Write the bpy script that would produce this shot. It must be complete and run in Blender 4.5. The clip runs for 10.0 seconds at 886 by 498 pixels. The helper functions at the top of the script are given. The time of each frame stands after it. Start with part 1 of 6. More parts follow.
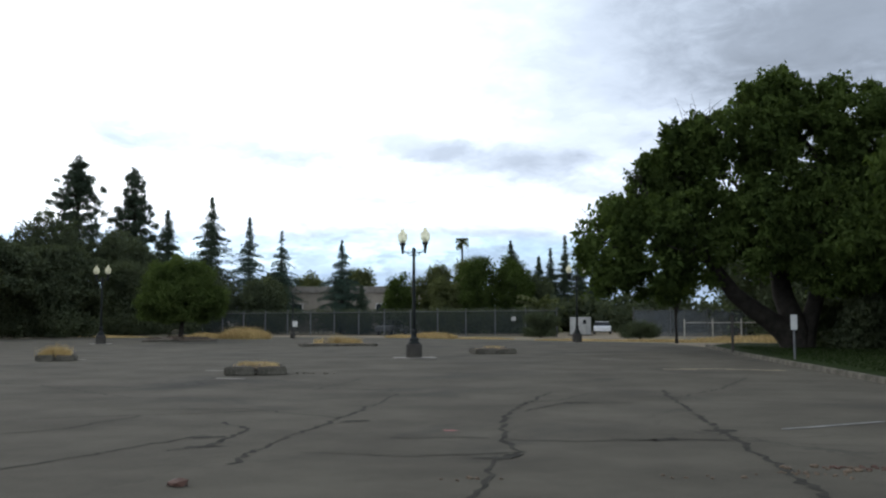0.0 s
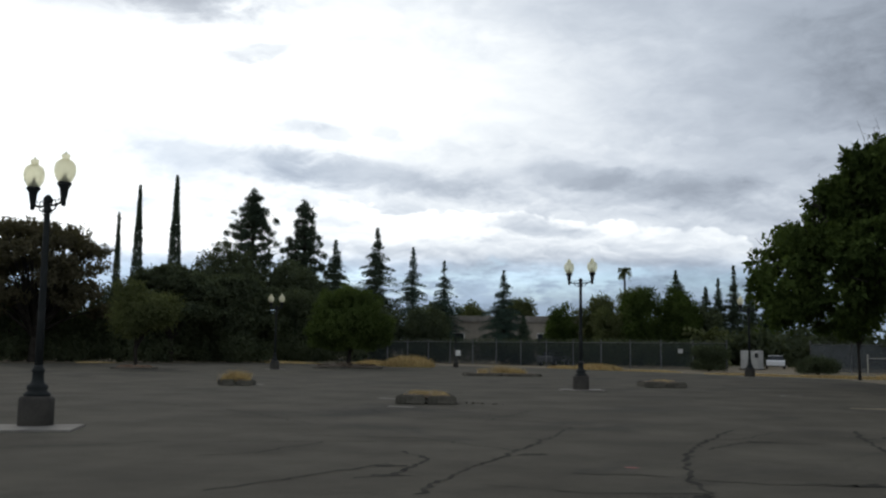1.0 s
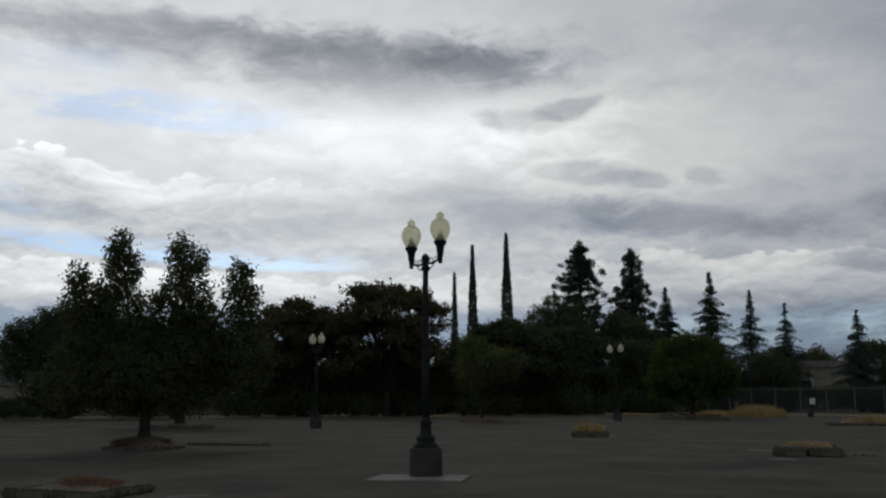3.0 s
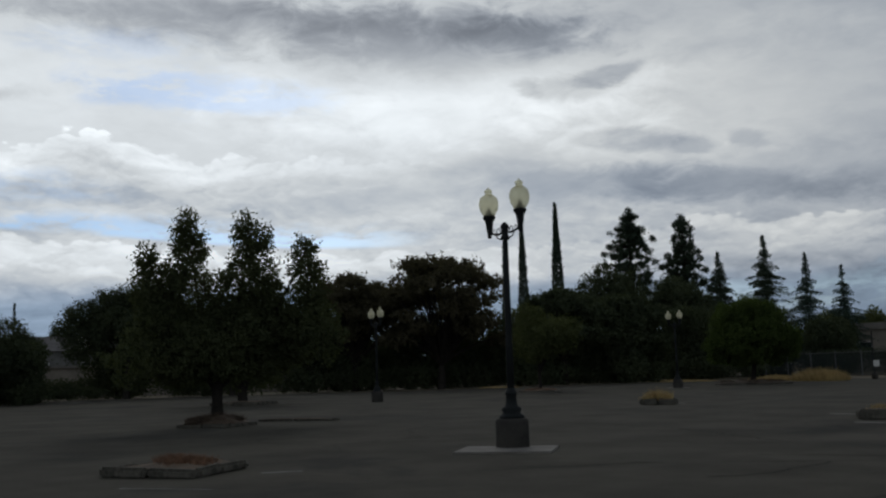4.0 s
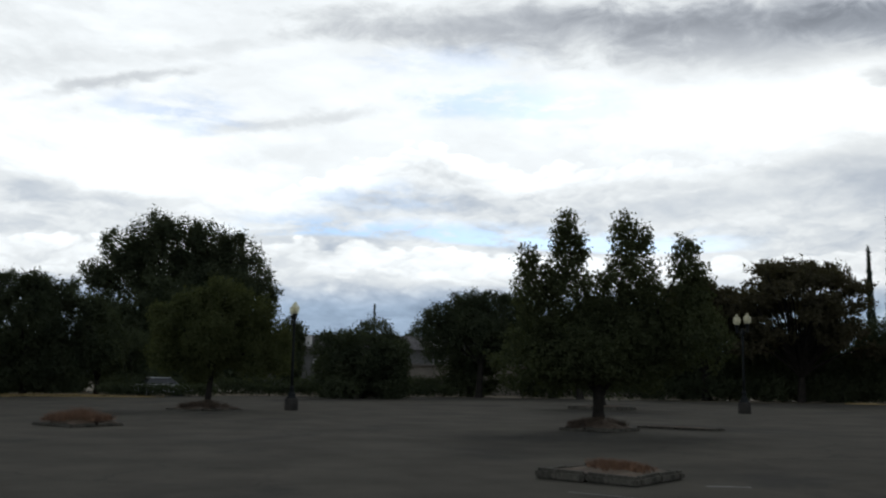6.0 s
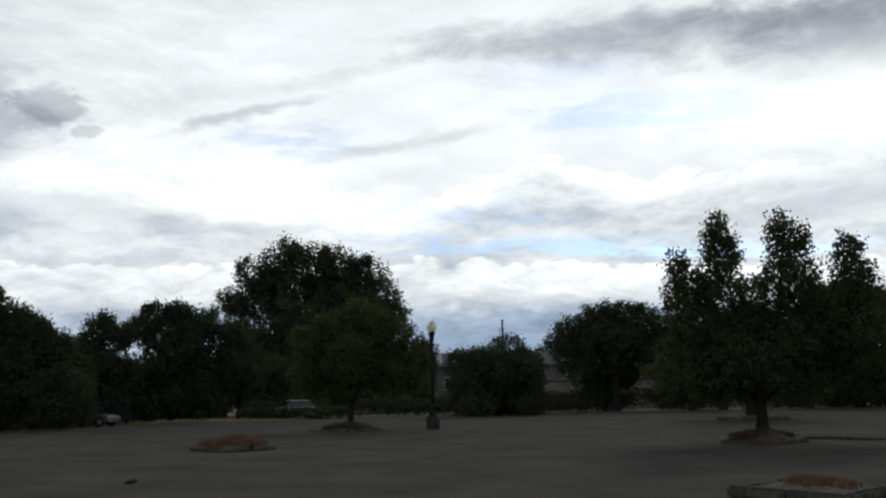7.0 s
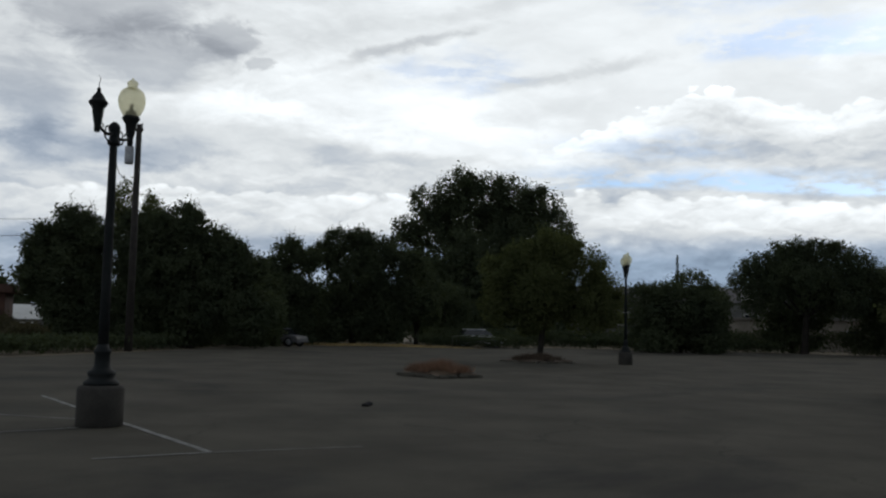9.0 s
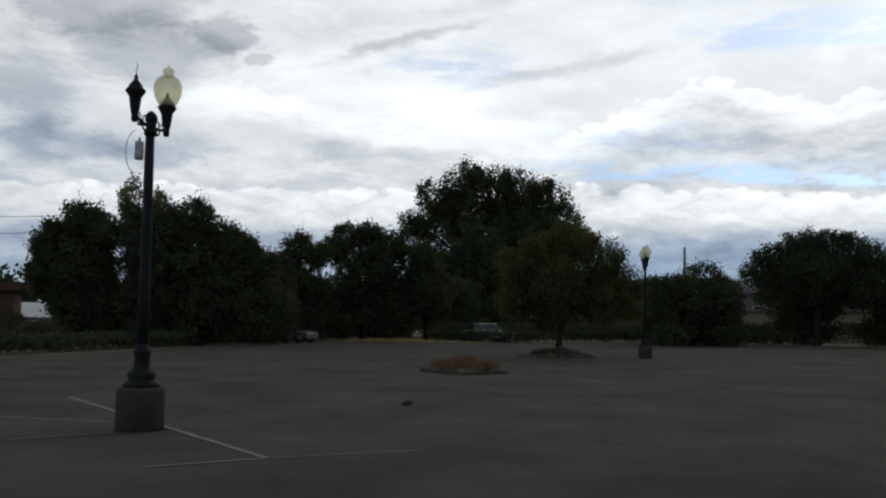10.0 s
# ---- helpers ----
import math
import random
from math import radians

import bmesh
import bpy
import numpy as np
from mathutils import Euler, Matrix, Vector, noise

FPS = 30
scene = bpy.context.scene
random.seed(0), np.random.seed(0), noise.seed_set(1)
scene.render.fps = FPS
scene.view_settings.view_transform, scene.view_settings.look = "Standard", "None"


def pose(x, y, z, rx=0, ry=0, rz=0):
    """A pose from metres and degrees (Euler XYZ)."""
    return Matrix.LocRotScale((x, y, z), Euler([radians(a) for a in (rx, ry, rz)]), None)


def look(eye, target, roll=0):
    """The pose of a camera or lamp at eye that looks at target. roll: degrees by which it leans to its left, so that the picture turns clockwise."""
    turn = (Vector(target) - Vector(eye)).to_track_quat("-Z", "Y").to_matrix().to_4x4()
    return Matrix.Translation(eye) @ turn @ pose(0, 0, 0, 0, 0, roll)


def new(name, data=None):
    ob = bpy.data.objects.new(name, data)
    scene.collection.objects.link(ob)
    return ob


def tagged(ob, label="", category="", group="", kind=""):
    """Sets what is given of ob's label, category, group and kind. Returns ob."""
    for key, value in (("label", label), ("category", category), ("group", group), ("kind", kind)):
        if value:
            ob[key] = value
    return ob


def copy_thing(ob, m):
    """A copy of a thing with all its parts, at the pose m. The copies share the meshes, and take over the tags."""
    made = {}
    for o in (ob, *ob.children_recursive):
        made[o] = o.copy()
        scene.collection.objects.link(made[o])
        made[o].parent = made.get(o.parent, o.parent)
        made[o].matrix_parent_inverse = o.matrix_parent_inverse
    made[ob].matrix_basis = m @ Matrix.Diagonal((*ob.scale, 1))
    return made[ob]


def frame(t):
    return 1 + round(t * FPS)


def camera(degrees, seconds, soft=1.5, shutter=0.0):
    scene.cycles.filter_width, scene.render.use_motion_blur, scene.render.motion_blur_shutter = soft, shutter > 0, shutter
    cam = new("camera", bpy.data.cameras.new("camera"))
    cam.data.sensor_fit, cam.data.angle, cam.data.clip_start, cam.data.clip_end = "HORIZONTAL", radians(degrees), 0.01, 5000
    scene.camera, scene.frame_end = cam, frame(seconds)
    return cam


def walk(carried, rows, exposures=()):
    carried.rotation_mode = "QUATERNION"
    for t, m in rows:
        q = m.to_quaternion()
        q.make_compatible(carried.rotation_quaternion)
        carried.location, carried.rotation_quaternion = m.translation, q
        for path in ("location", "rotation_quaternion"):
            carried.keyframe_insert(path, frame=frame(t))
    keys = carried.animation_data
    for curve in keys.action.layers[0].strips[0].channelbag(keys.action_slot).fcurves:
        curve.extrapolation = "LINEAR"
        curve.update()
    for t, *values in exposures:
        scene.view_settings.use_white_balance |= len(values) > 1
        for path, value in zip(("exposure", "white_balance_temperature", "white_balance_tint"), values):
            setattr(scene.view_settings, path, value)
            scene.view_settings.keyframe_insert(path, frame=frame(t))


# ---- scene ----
cam = camera(50.0, 10.0, soft=2.25)
PATH = [
    (0, (-0.675, 0.197, 1.459), (-1.055, 2.155, 1.608), -0.2),
    (0.5, (-0.737, 0.168, 1.479), (-1.159, 2.114, 1.665), -0.5),
    (1, (-0.928, 0.116, 1.498), (-1.628, 1.977, 1.707), 0.7),
    (1.5, (-1.098, 0.17, 1.508), (-2.071, 1.891, 1.811), 0.6),
    (2, (-1.333, 0.116, 1.492), (-2.471, 1.731, 1.803), -0.1),
    (2.5, (-1.692, 0.063, 1.473), (-2.915, 1.619, 1.761), -1.9),
    (2.7, (-1.804, 0.07, 1.458), (-3.057, 1.596, 1.775), -0.7),
    (3.8, (-2.496, -0.125, 1.435), (-3.804, 1.358, 1.738), -1.0),
    (4, (-2.678, -0.182, 1.436), (-4.018, 1.279, 1.694), -1.7),
    (4.5, (-3.13, -0.269, 1.411), (-4.569, 1.09, 1.697), -0.5),
    (5, (-3.414, -0.49, 1.392), (-4.939, 0.776, 1.66), -1.0),
    (5.5, (-3.797, -0.668, 1.404), (-5.376, 0.549, 1.563), -2.4),
    (6, (-4.364, -0.948, 1.431), (-6.117, -0.026, 1.706), 0.7),
    (7.3, (-5.43, -1.43, 1.445), (-7.327, -0.853, 1.704), -1.8),
    (7.5, (-5.558, -1.543, 1.461), (-7.484, -1.05, 1.681), -1.9),
    (8, (-5.926, -1.803, 1.517), (-7.834, -1.216, 1.635), -1.8),
    (8.5, (-6.283, -2.114, 1.468), (-8.203, -1.648, 1.782), -0.7),
    (9, (-6.582, -2.45, 1.423), (-8.54, -2.078, 1.59), 1.3),
    (9.5, (-6.988, -2.767, 1.428), (-8.927, -2.333, 1.664), -1.4),
    (10, (-7.295, -3.031, 1.437), (-9.254, -2.66, 1.592), 0.8),
]
EXPOSURES = [(0, 1.58, 6450, 10), (0.5, 1.25, 6500, 10), (1, 0.82, 6650, 10), (1.5, 0.42, 6800, 11), (2, 0.12, 6850, 11), (2.5, -0.1, 6800, 11), (4, -0.29, 6450, 10), (4.5, -0.24, 6450, 10), (5, -0.18, 6480, 10),
             (5.5, -0.08, 6550, 10), (6, 0.17, 6550, 10), (7.5, 0.07, 6550, 10), (8, 0.0, 6550, 10), (8.5, 0.25, 6500, 10), (9, 0.0, 6550, 10), (9.5, 0.03, 6550, 10), (10, 0.02, 6550, 10)]
walk(cam, [(t, look(eye, target, roll)) for t, eye, target, roll in PATH], EXPOSURES)

# ---------------------------------------------------------------- sky and sun
SUN_LEFT, SUN_UP = 44.0, 32.0        # degrees left of +y, degrees up
world = bpy.data.worlds.new("overcast_sky")
scene.world = world
world.use_nodes = True
wt = world.node_tree
wt.nodes.clear()


def wire(tree, value, socket):
    if isinstance(value, bpy.types.NodeSocket):
        tree.links.new(value, socket)
    else:
        socket.default_value = value


def calc(tree, op, a, b=0.0, c=0.0):
    n = tree.nodes.new("ShaderNodeMath")
    n.operation = op
    for i, v in enumerate((a, b, c)):
        wire(tree, v, n.inputs[i])
    return n.outputs[0]


def remap(tree, v, a, b, c=0.0, d=1.0, smooth=True):
    n = tree.nodes.new("ShaderNodeMapRange")
    n.interpolation_type = "SMOOTHSTEP" if smooth else "LINEAR"
    for i, x in enumerate((v, a, b, c, d)):
        wire(tree, x, n.inputs[i])
    return n.outputs[0]


def blend(tree, f, a, b, kind="MIX"):
    n = tree.nodes.new("ShaderNodeMix")
    n.data_type, n.blend_type = "RGBA", kind
    wire(tree, f, n.inputs[0])
    wire(tree, a, n.inputs[6])
    wire(tree, b, n.inputs[7])
    return n.outputs[2]


def fog(tree, vec, scale, detail=5.0, rough=0.55, distort=0.0):
    n = tree.nodes.new("ShaderNodeTexNoise")
    wire(tree, vec, n.inputs["Vector"])
    n.inputs["Scale"].default_value, n.inputs["Detail"].default_value = scale, detail
    n.inputs["Roughness"].default_value, n.inputs["Distortion"].default_value = rough, distort
    return n


def triple(tree, x, y, z):
    n = tree.nodes.new("ShaderNodeCombineXYZ")
    for i, v in enumerate((x, y, z)):
        wire(tree, v, n.inputs[i])
    return n.outputs[0]


def build_sky(tree):
    co = tree.nodes.new("ShaderNodeTexCoord").outputs["Generated"]
    sep = tree.nodes.new("ShaderNodeSeparateXYZ")
    tree.links.new(co, sep.inputs[0])
    x, y, z = sep.outputs
    el0 = calc(tree, "MULTIPLY", calc(tree, "ARCSINE", z), 57.2958)
    az0 = calc(tree, "MULTIPLY", calc(tree, "ARCTAN2", calc(tree, "MULTIPLY", x, -1.0), y), 57.2958)

    def field(sa, se, lift=0.0):
        return triple(tree, calc(tree, "MULTIPLY", az0, sa), calc(tree, "MULTIPLY_ADD", el0, se, lift), 0.0)

    def split(socket):
        n = tree.nodes.new("ShaderNodeSeparateColor")
        tree.links.new(socket, n.inputs[0])
        return [calc(tree, "SUBTRACT", s, 0.5) for s in n.outputs[:3]]

    # noise fields: broad drift, ragged edges, fine wisps
    flat = field(0.066, 0.145)
    drift = split(fog(tree, flat, 1.4, 4.0, 0.5).outputs["Color"])
    rag = split(fog(tree, field(0.20, 0.42), 1.5, 7.0, 0.62, 0.4).outputs["Color"])
    az = calc(tree, "MULTIPLY_ADD", drift[0], 5.0, az0)
    az = calc(tree, "MULTIPLY_ADD", rag[0], 3.2, az)
    el = calc(tree, "MULTIPLY_ADD", drift[1], 1.2, el0)
    el = calc(tree, "MULTIPLY_ADD", rag[1], 1.3, el)

    torn = calc(tree, "ADD", calc(tree, "MULTIPLY", rag[2], 1.6), drift[2])

    def puff(a, e, ra, re, soft=0.5, lean=0.0):
        da = calc(tree, "SUBTRACT", az, a)
        de = calc(tree, "SUBTRACT", el, e)
        if lean:
            de = calc(tree, "MULTIPLY_ADD", da, -lean, de)
        u = calc(tree, "DIVIDE", da, ra)
        v = calc(tree, "DIVIDE", de, re)
        r = calc(tree, "SQRT", calc(tree, "ADD", calc(tree, "MULTIPLY", u, u), calc(tree, "MULTIPLY", v, v)))
        return remap(tree, calc(tree, "MULTIPLY_ADD", torn, 1.3, r), 1.0 - soft, 1.0 + soft, 1.0, 0.0)

    def scaled(lum, f, k):
        return calc(tree, "MULTIPLY", lum, calc(tree, "MULTIPLY_ADD", f, k, 1.0))

    # the high sheet: bright before the sun, heavy and dim to the right, dimmer overhead
    ga = calc(tree, "DIVIDE", calc(tree, "SUBTRACT", az0, 64.0), 52.0)
    ge = calc(tree, "DIVIDE", calc(tree, "SUBTRACT", el0, 17.0), 16.0)
    gg = calc(tree, "ADD", calc(tree, "MULTIPLY", ga, ga), calc(tree, "MULTIPLY", ge, ge))
    glow = calc(tree, "EXPONENT", calc(tree, "MULTIPLY", gg, -1.0))
    mott = fog(tree, flat, 2.2, 5.0, 0.5, 0.3).outputs["Fac"]
    lum = calc(tree, "MULTIPLY", calc(tree, "MULTIPLY_ADD", glow, 0.42, 0.48), remap(tree, mott, 0.30, 0.70, 0.94, 1.05))
    ma = calc(tree, "DIVIDE", calc(tree, "ADD", az0, 6.0), 33.0)
    heavy = calc(tree, "EXPONENT", calc(tree, "MULTIPLY", calc(tree, "MULTIPLY", ma, ma), -1.0))
    lum = scaled(lum, calc(tree, "MULTIPLY", heavy, remap(tree, el0, 6.0, 15.0, 0.55, 1.0)), -0.50)
    lum = calc(tree, "MULTIPLY", lum, remap(tree, el0, 26.0, 50.0, 1.0, 0.43))
    for a, e, ra, re, more, soft in ((42, 15.8, 9, 2.8, 0.36, 0.8), (20, 15.0, 13, 4.0, 0.25, 0.8), (84, 13.5, 9, 2.0, 0.20, 0.7), (78, 11.0, 7, 1.4, 0.14, 0.6), (92, 12.6, 5, 0.9, 0.18, 0.6)):
        lum = scaled(lum, puff(a, e, ra, re, soft), more)
    # dark clouds: the long one overhead, the wisps below it, the band low on the right
    long_cloud = ((50, 20.5, 15, 1.5, 0.30, 0.6, 0.02), (43.5, 19.4, 9.0, 1.9, 0.30, 0.6, 0.05), (36.8, 19.7, 4.4, 0.9, 0.28, 0.5, 0.08), (59, 21.2, 9, 1.0, 0.20, 0.7, 0.0), (46, 21.0, 8, 0.9, 0.18, 0.8, 0.0))
    wisps = ((31.7, 17.6, 1.9, 0.5, 0.30, 0.5, -0.2), (34.6, 16.7, 2.3, 0.5, 0.24, 0.6, -0.1), (37.4, 16.7, 1.0, 0.4, 0.22, 0.6, 0.0), (31.0, 13.4, 2.8, 0.55, 0.28, 0.5, 0.08),
             (27.4, 12.8, 1.5, 0.45, 0.22, 0.5, 0.1), (23.8, 12.8, 1.0, 0.5, 0.20, 0.6, 0.2), (41, 12.1, 6, 0.7, 0.16, 0.7, 0.0))
    low_band = ((24.4, 10.4, 7.4, 1.0, 0.33, 0.5, 0.06), (34, 10.8, 7, 1.0, 0.24, 0.6, 0.0), (13.0, 10.5, 3.2, 0.8, 0.26, 0.5, 0.08), (7.5, 9.7, 4.6, 0.8, 0.24, 0.6, 0.1),
                (14.4, 7.3, 2.2, 0.55, 0.30, 0.5, 0.12), (-12, 16, 9, 5.0, 0.42, 0.7, 0.0), (-20, 9, 14, 4.0, 0.35, 0.7, 0.0))
    left = ((99.8, 18.4, 4.0, 2.2, 0.30, 0.4, 0.0), (97, 15.2, 3.2, 1.6, 0.30, 0.4, 0.0), (93.2, 16.5, 1.8, 0.9, 0.34, 0.3, 0.0), (91.3, 15.0, 0.6, 0.3, 0.28, 0.4, 0.0), (103, 12.5, 3.0, 2.4, 0.28, 0.5, 0.0),
            (101.5, 9.8, 4.0, 1.3, 0.25, 0.5, 0.0), (96.3, 9.8, 3.5, 0.9, 0.22, 0.5, 0.0), (85.6, 10.2, 2.2, 0.8, 0.24, 0.5, 0.0), (80.5, 10.0, 3.2, 0.35, 0.20, 0.6, 0.0))
    slant = ((81.5, 16.7, 4.8, 0.38, 0.30, 0.6, -0.244), (70.2, 15.4, 4.2, 0.42, 0.19, 0.7, -0.19), (75.0, 14.5, 3.0, 0.3, 0.16, 0.7, -0.15), (77, 18.9, 5, 0.4, 0.12, 0.7, -0.2))
    for a, e, ra, re, dark, soft, lean in long_cloud + wisps + low_band + left + slant:
        lum = scaled(lum, puff(a, e, ra, re, soft, lean), -dark)

    # heaped clouds: a lumpy top line, white heads, grey undersides
    def billow(scale, lift):
        n = tree.nodes.new("ShaderNodeTexVoronoi")
        n.feature = "SMOOTH_F1"
        n.inputs["Scale"].default_value, n.inputs["Smoothness"].default_value, n.inputs["Detail"].default_value = scale, 0.25, 2.0
        v = triple(tree, calc(tree, "MULTIPLY_ADD", rag[0], 0.9, az0), calc(tree, "MULTIPLY_ADD", rag[1], 0.8, calc(tree, "MULTIPLY", el0, 1.7)), lift)
        tree.links.new(v, n.inputs["Vector"])
        return calc(tree, "SUBTRACT", 0.45, n.outputs["Distance"])

    lumps = billow(0.55, 0.0)

    def skyline(points, low, high):
        """The height of a cloud's top over the azimuth, in degrees."""
        n = tree.nodes.new("ShaderNodeValToRGB")
        n.color_ramp.interpolation = "B_SPLINE"
        e = n.color_ramp.elements
        a0, a1 = points[0][0], points[-1][0]
        for i, (a, h) in enumerate(points):
            s = e[0] if i == 0 else e.new((a - a0) / (a1 - a0)) if i < len(points) - 1 else e[-1]
            s.position = (a - a0) / (a1 - a0)
            k = (h - low) / (high - low)
            s.color = (k, k, k, 1)
        tree.links.new(remap(tree, az0, a0, a1, 0.0, 1.0, False), n.inputs[0])
        return calc(tree, "MULTIPLY_ADD", n.outputs[0], high - low, low)

    def heap(lum, top, rough, depth, head, under, weight):
        d = calc(tree, "SUBTRACT", calc(tree, "MULTIPLY_ADD", lumps, rough, top), el0)
        d = calc(tree, "MULTIPLY_ADD", rag[2], 0.35, d)
        m = calc(tree, "MULTIPLY", remap(tree, d, -0.12, 0.14), weight)
        m = calc(tree, "MULTIPLY", m, remap(tree, d, depth * 0.8, depth * 1.6, 1.0, 0.0))
        tone = calc(tree, "ADD", remap(tree, d, 0.15, depth * 0.62, head, under), calc(tree, "MULTIPLY", calc(tree, "ADD", lumps, rag[2]), 0.16))
        return calc(tree, "ADD", calc(tree, "MULTIPLY", lum, calc(tree, "SUBTRACT", 1.0, m)), calc(tree, "MULTIPLY", calc(tree, "MULTIPLY", lum, tone), m)), m

    upper = skyline(((40, 12.6), (44, 13.2), (46, 13.2), (48.8, 13.9), (51.5, 13.4), (54.4, 13.6), (57.1, 13.1), (59.6, 13.4), (60.6, 14.2), (63.1, 14.8), (65, 14.4), (66.8, 13.6), (69.2, 12.6), (72.3, 11.5), (77, 10.2)), 5.0, 16.0)
    w_up = calc(tree, "MULTIPLY", remap(tree, az0, 40.0, 58.0, 0.25, 1.0), remap(tree, az0, 76.0, 70.0))
    lum, bank_up = heap(lum, upper, 1.3, 3.9, 1.24, 0.90, w_up)
    lower = skyline(((-4, 4.5), (1.9, 6.0), (3, 7.0), (5, 7.8), (9, 8.1), (13, 8.1), (17, 8.9), (19.3, 8.3), (22.3, 8.5), (27.8, 9.2), (30, 8.6), (33, 8.0), (38, 7.6), (42.7, 7.7), (46, 7.5), (54, 7.6), (60, 8.1), (66, 8.5), (70, 8.6), (75, 8.3), (90, 8.2), (104, 8.0)), 3.0, 12.0)
    w_low = calc(tree, "MAXIMUM", remap(tree, az0, 34.0, 28.0), remap(tree, az0, 40.0, 62.0, 0.65, 0.9))
    lum = heap(lum, lower, 0.9, 4.4, 1.38, 0.98, w_low)[0]
    # small white heads inside the lower bank
    inner = calc(tree, "SUBTRACT", lower, 1.5)
    lum = heap(lum, inner, 1.1, 1.4, 1.14, 0.97, 0.8)[0]
    # billows: lit tops and grey undersides, in two sizes
    rise = 0.0
    for sa, se, step, k in ((0.115, 0.27, 0.17, 1.0), (0.30, 0.62, 0.12, 0.7)):
        n0, n1 = (fog(tree, triple(tree, calc(tree, "MULTIPLY", az, sa), calc(tree, "MULTIPLY_ADD", el, se, up), 4.0), 1.5, 5.0, 0.5).outputs["Fac"] for up in (0.0, step))
        rise = calc(tree, "MULTIPLY_ADD", calc(tree, "SUBTRACT", n0, n1), k, rise)
    zone = calc(tree, "MAXIMUM", remap(tree, el0, 12.0, 8.5, 0.0, 1.0), calc(tree, "MAXIMUM", bank_up, remap(tree, az0, 70.0, 92.0, 0.2, 0.5)))
    lum = scaled(lum, calc(tree, "MULTIPLY", remap(tree, rise, -0.18, 0.18, -0.17, 0.17, False), zone), 1.0)
    # hazy dim foot of the sky
    foot = calc(tree, "MULTIPLY", remap(tree, calc(tree, "MULTIPLY_ADD", rag[1], 1.2, el0), 5.8, 4.0), remap(tree, az0, 92.0, 76.0, 0.35, 1.0))
    lum = scaled(lum, foot, -0.36)

    shade = blend(tree, remap(tree, el0, 9.0, 17.0), (0.66, 0.87, 1.20, 1), (0.86, 0.945, 1.09, 1))
    leftward = remap(tree, az0, 18.0, 50.0)
    shade = blend(tree, leftward, (0.79, 0.92, 1.12, 1), shade)
    bright = blend(tree, leftward, (0.965, 1.0, 1.005, 1), (0.944, 1.0, 1.036, 1))
    tint = blend(tree, remap(tree, lum, 0.15, 0.80), shade, bright)
    tint = blend(tree, calc(tree, "MULTIPLY", foot, 0.75), tint, (0.66, 0.90, 1.22, 1))
    cloud = blend(tree, 1.0, tint, triple(tree, lum, lum, lum), "MULTIPLY")
    # clear gaps between the banks and above them
    gap = calc(tree, "MULTIPLY", calc(tree, "MULTIPLY", remap(tree, calc(tree, "SUBTRACT", el0, lower), -0.1, 0.25), remap(tree, calc(tree, "SUBTRACT", el, lower), 1.9, 0.5)),
               calc(tree, "MULTIPLY", remap(tree, az0, 42.0, 50.0), remap(tree, az0, 78.0, 68.0)))
    gap = calc(tree, "MULTIPLY", gap, 0.95)
    for a, e, ra, re, k in ((58.8, 16.6, 4.5, 1.0, 0.6), (53.5, 16.4, 4.0, 0.9, 0.5), (78, 15.4, 3.5, 1.2, 0.4), (68, 11.0, 5.0, 0.7, 0.35), (62, 19.0, 5.0, 0.7, 0.25), (17, 4.0, 16, 0.8, 0.4)):
        gap = calc(tree, "MAXIMUM", gap, calc(tree, "MULTIPLY", puff(a, e, ra, re, 0.7), k))
    gap = calc(tree, "MULTIPLY", gap, remap(tree, fog(tree, field(0.09, 0.30), 3.2, 6.0, 0.6).outputs["Fac"], 0.38, 0.56, 0.1, 1.0))
    sky = tree.nodes.new("ShaderNodeTexSky")
    sky.sky_type, sky.sun_disc = "NISHITA", False
    sky.sun_elevation, sky.sun_rotation = radians(SUN_UP), radians(-SUN_LEFT)
    blue = blend(tree, 1.0, sky.outputs[0], (0.056, 0.074, 0.100, 1), "MULTIPLY")
    full = blend(tree, gap, cloud, blue)
    out = tree.nodes.new("ShaderNodeOutputWorld")
    bg = tree.nodes.new("ShaderNodeBackground")
    bg.inputs[1].default_value = 1.0
    tree.links.new(full, bg.inputs[0])
    tree.links.new(bg.outputs[0], out.inputs[0])


build_sky(wt)
sun = new("sun", bpy.data.lights.new("sun", "SUN"))
sun.data.energy, sun.data.angle, sun.data.color = 0.3, radians(14), (1.0, 0.96, 0.9)
sx, sy = -math.sin(radians(SUN_LEFT)), math.cos(radians(SUN_LEFT))
sun.matrix_world = look((60 * sx, 60 * sy, 60 * math.tan(radians(SUN_UP))), (0, 0, 0))


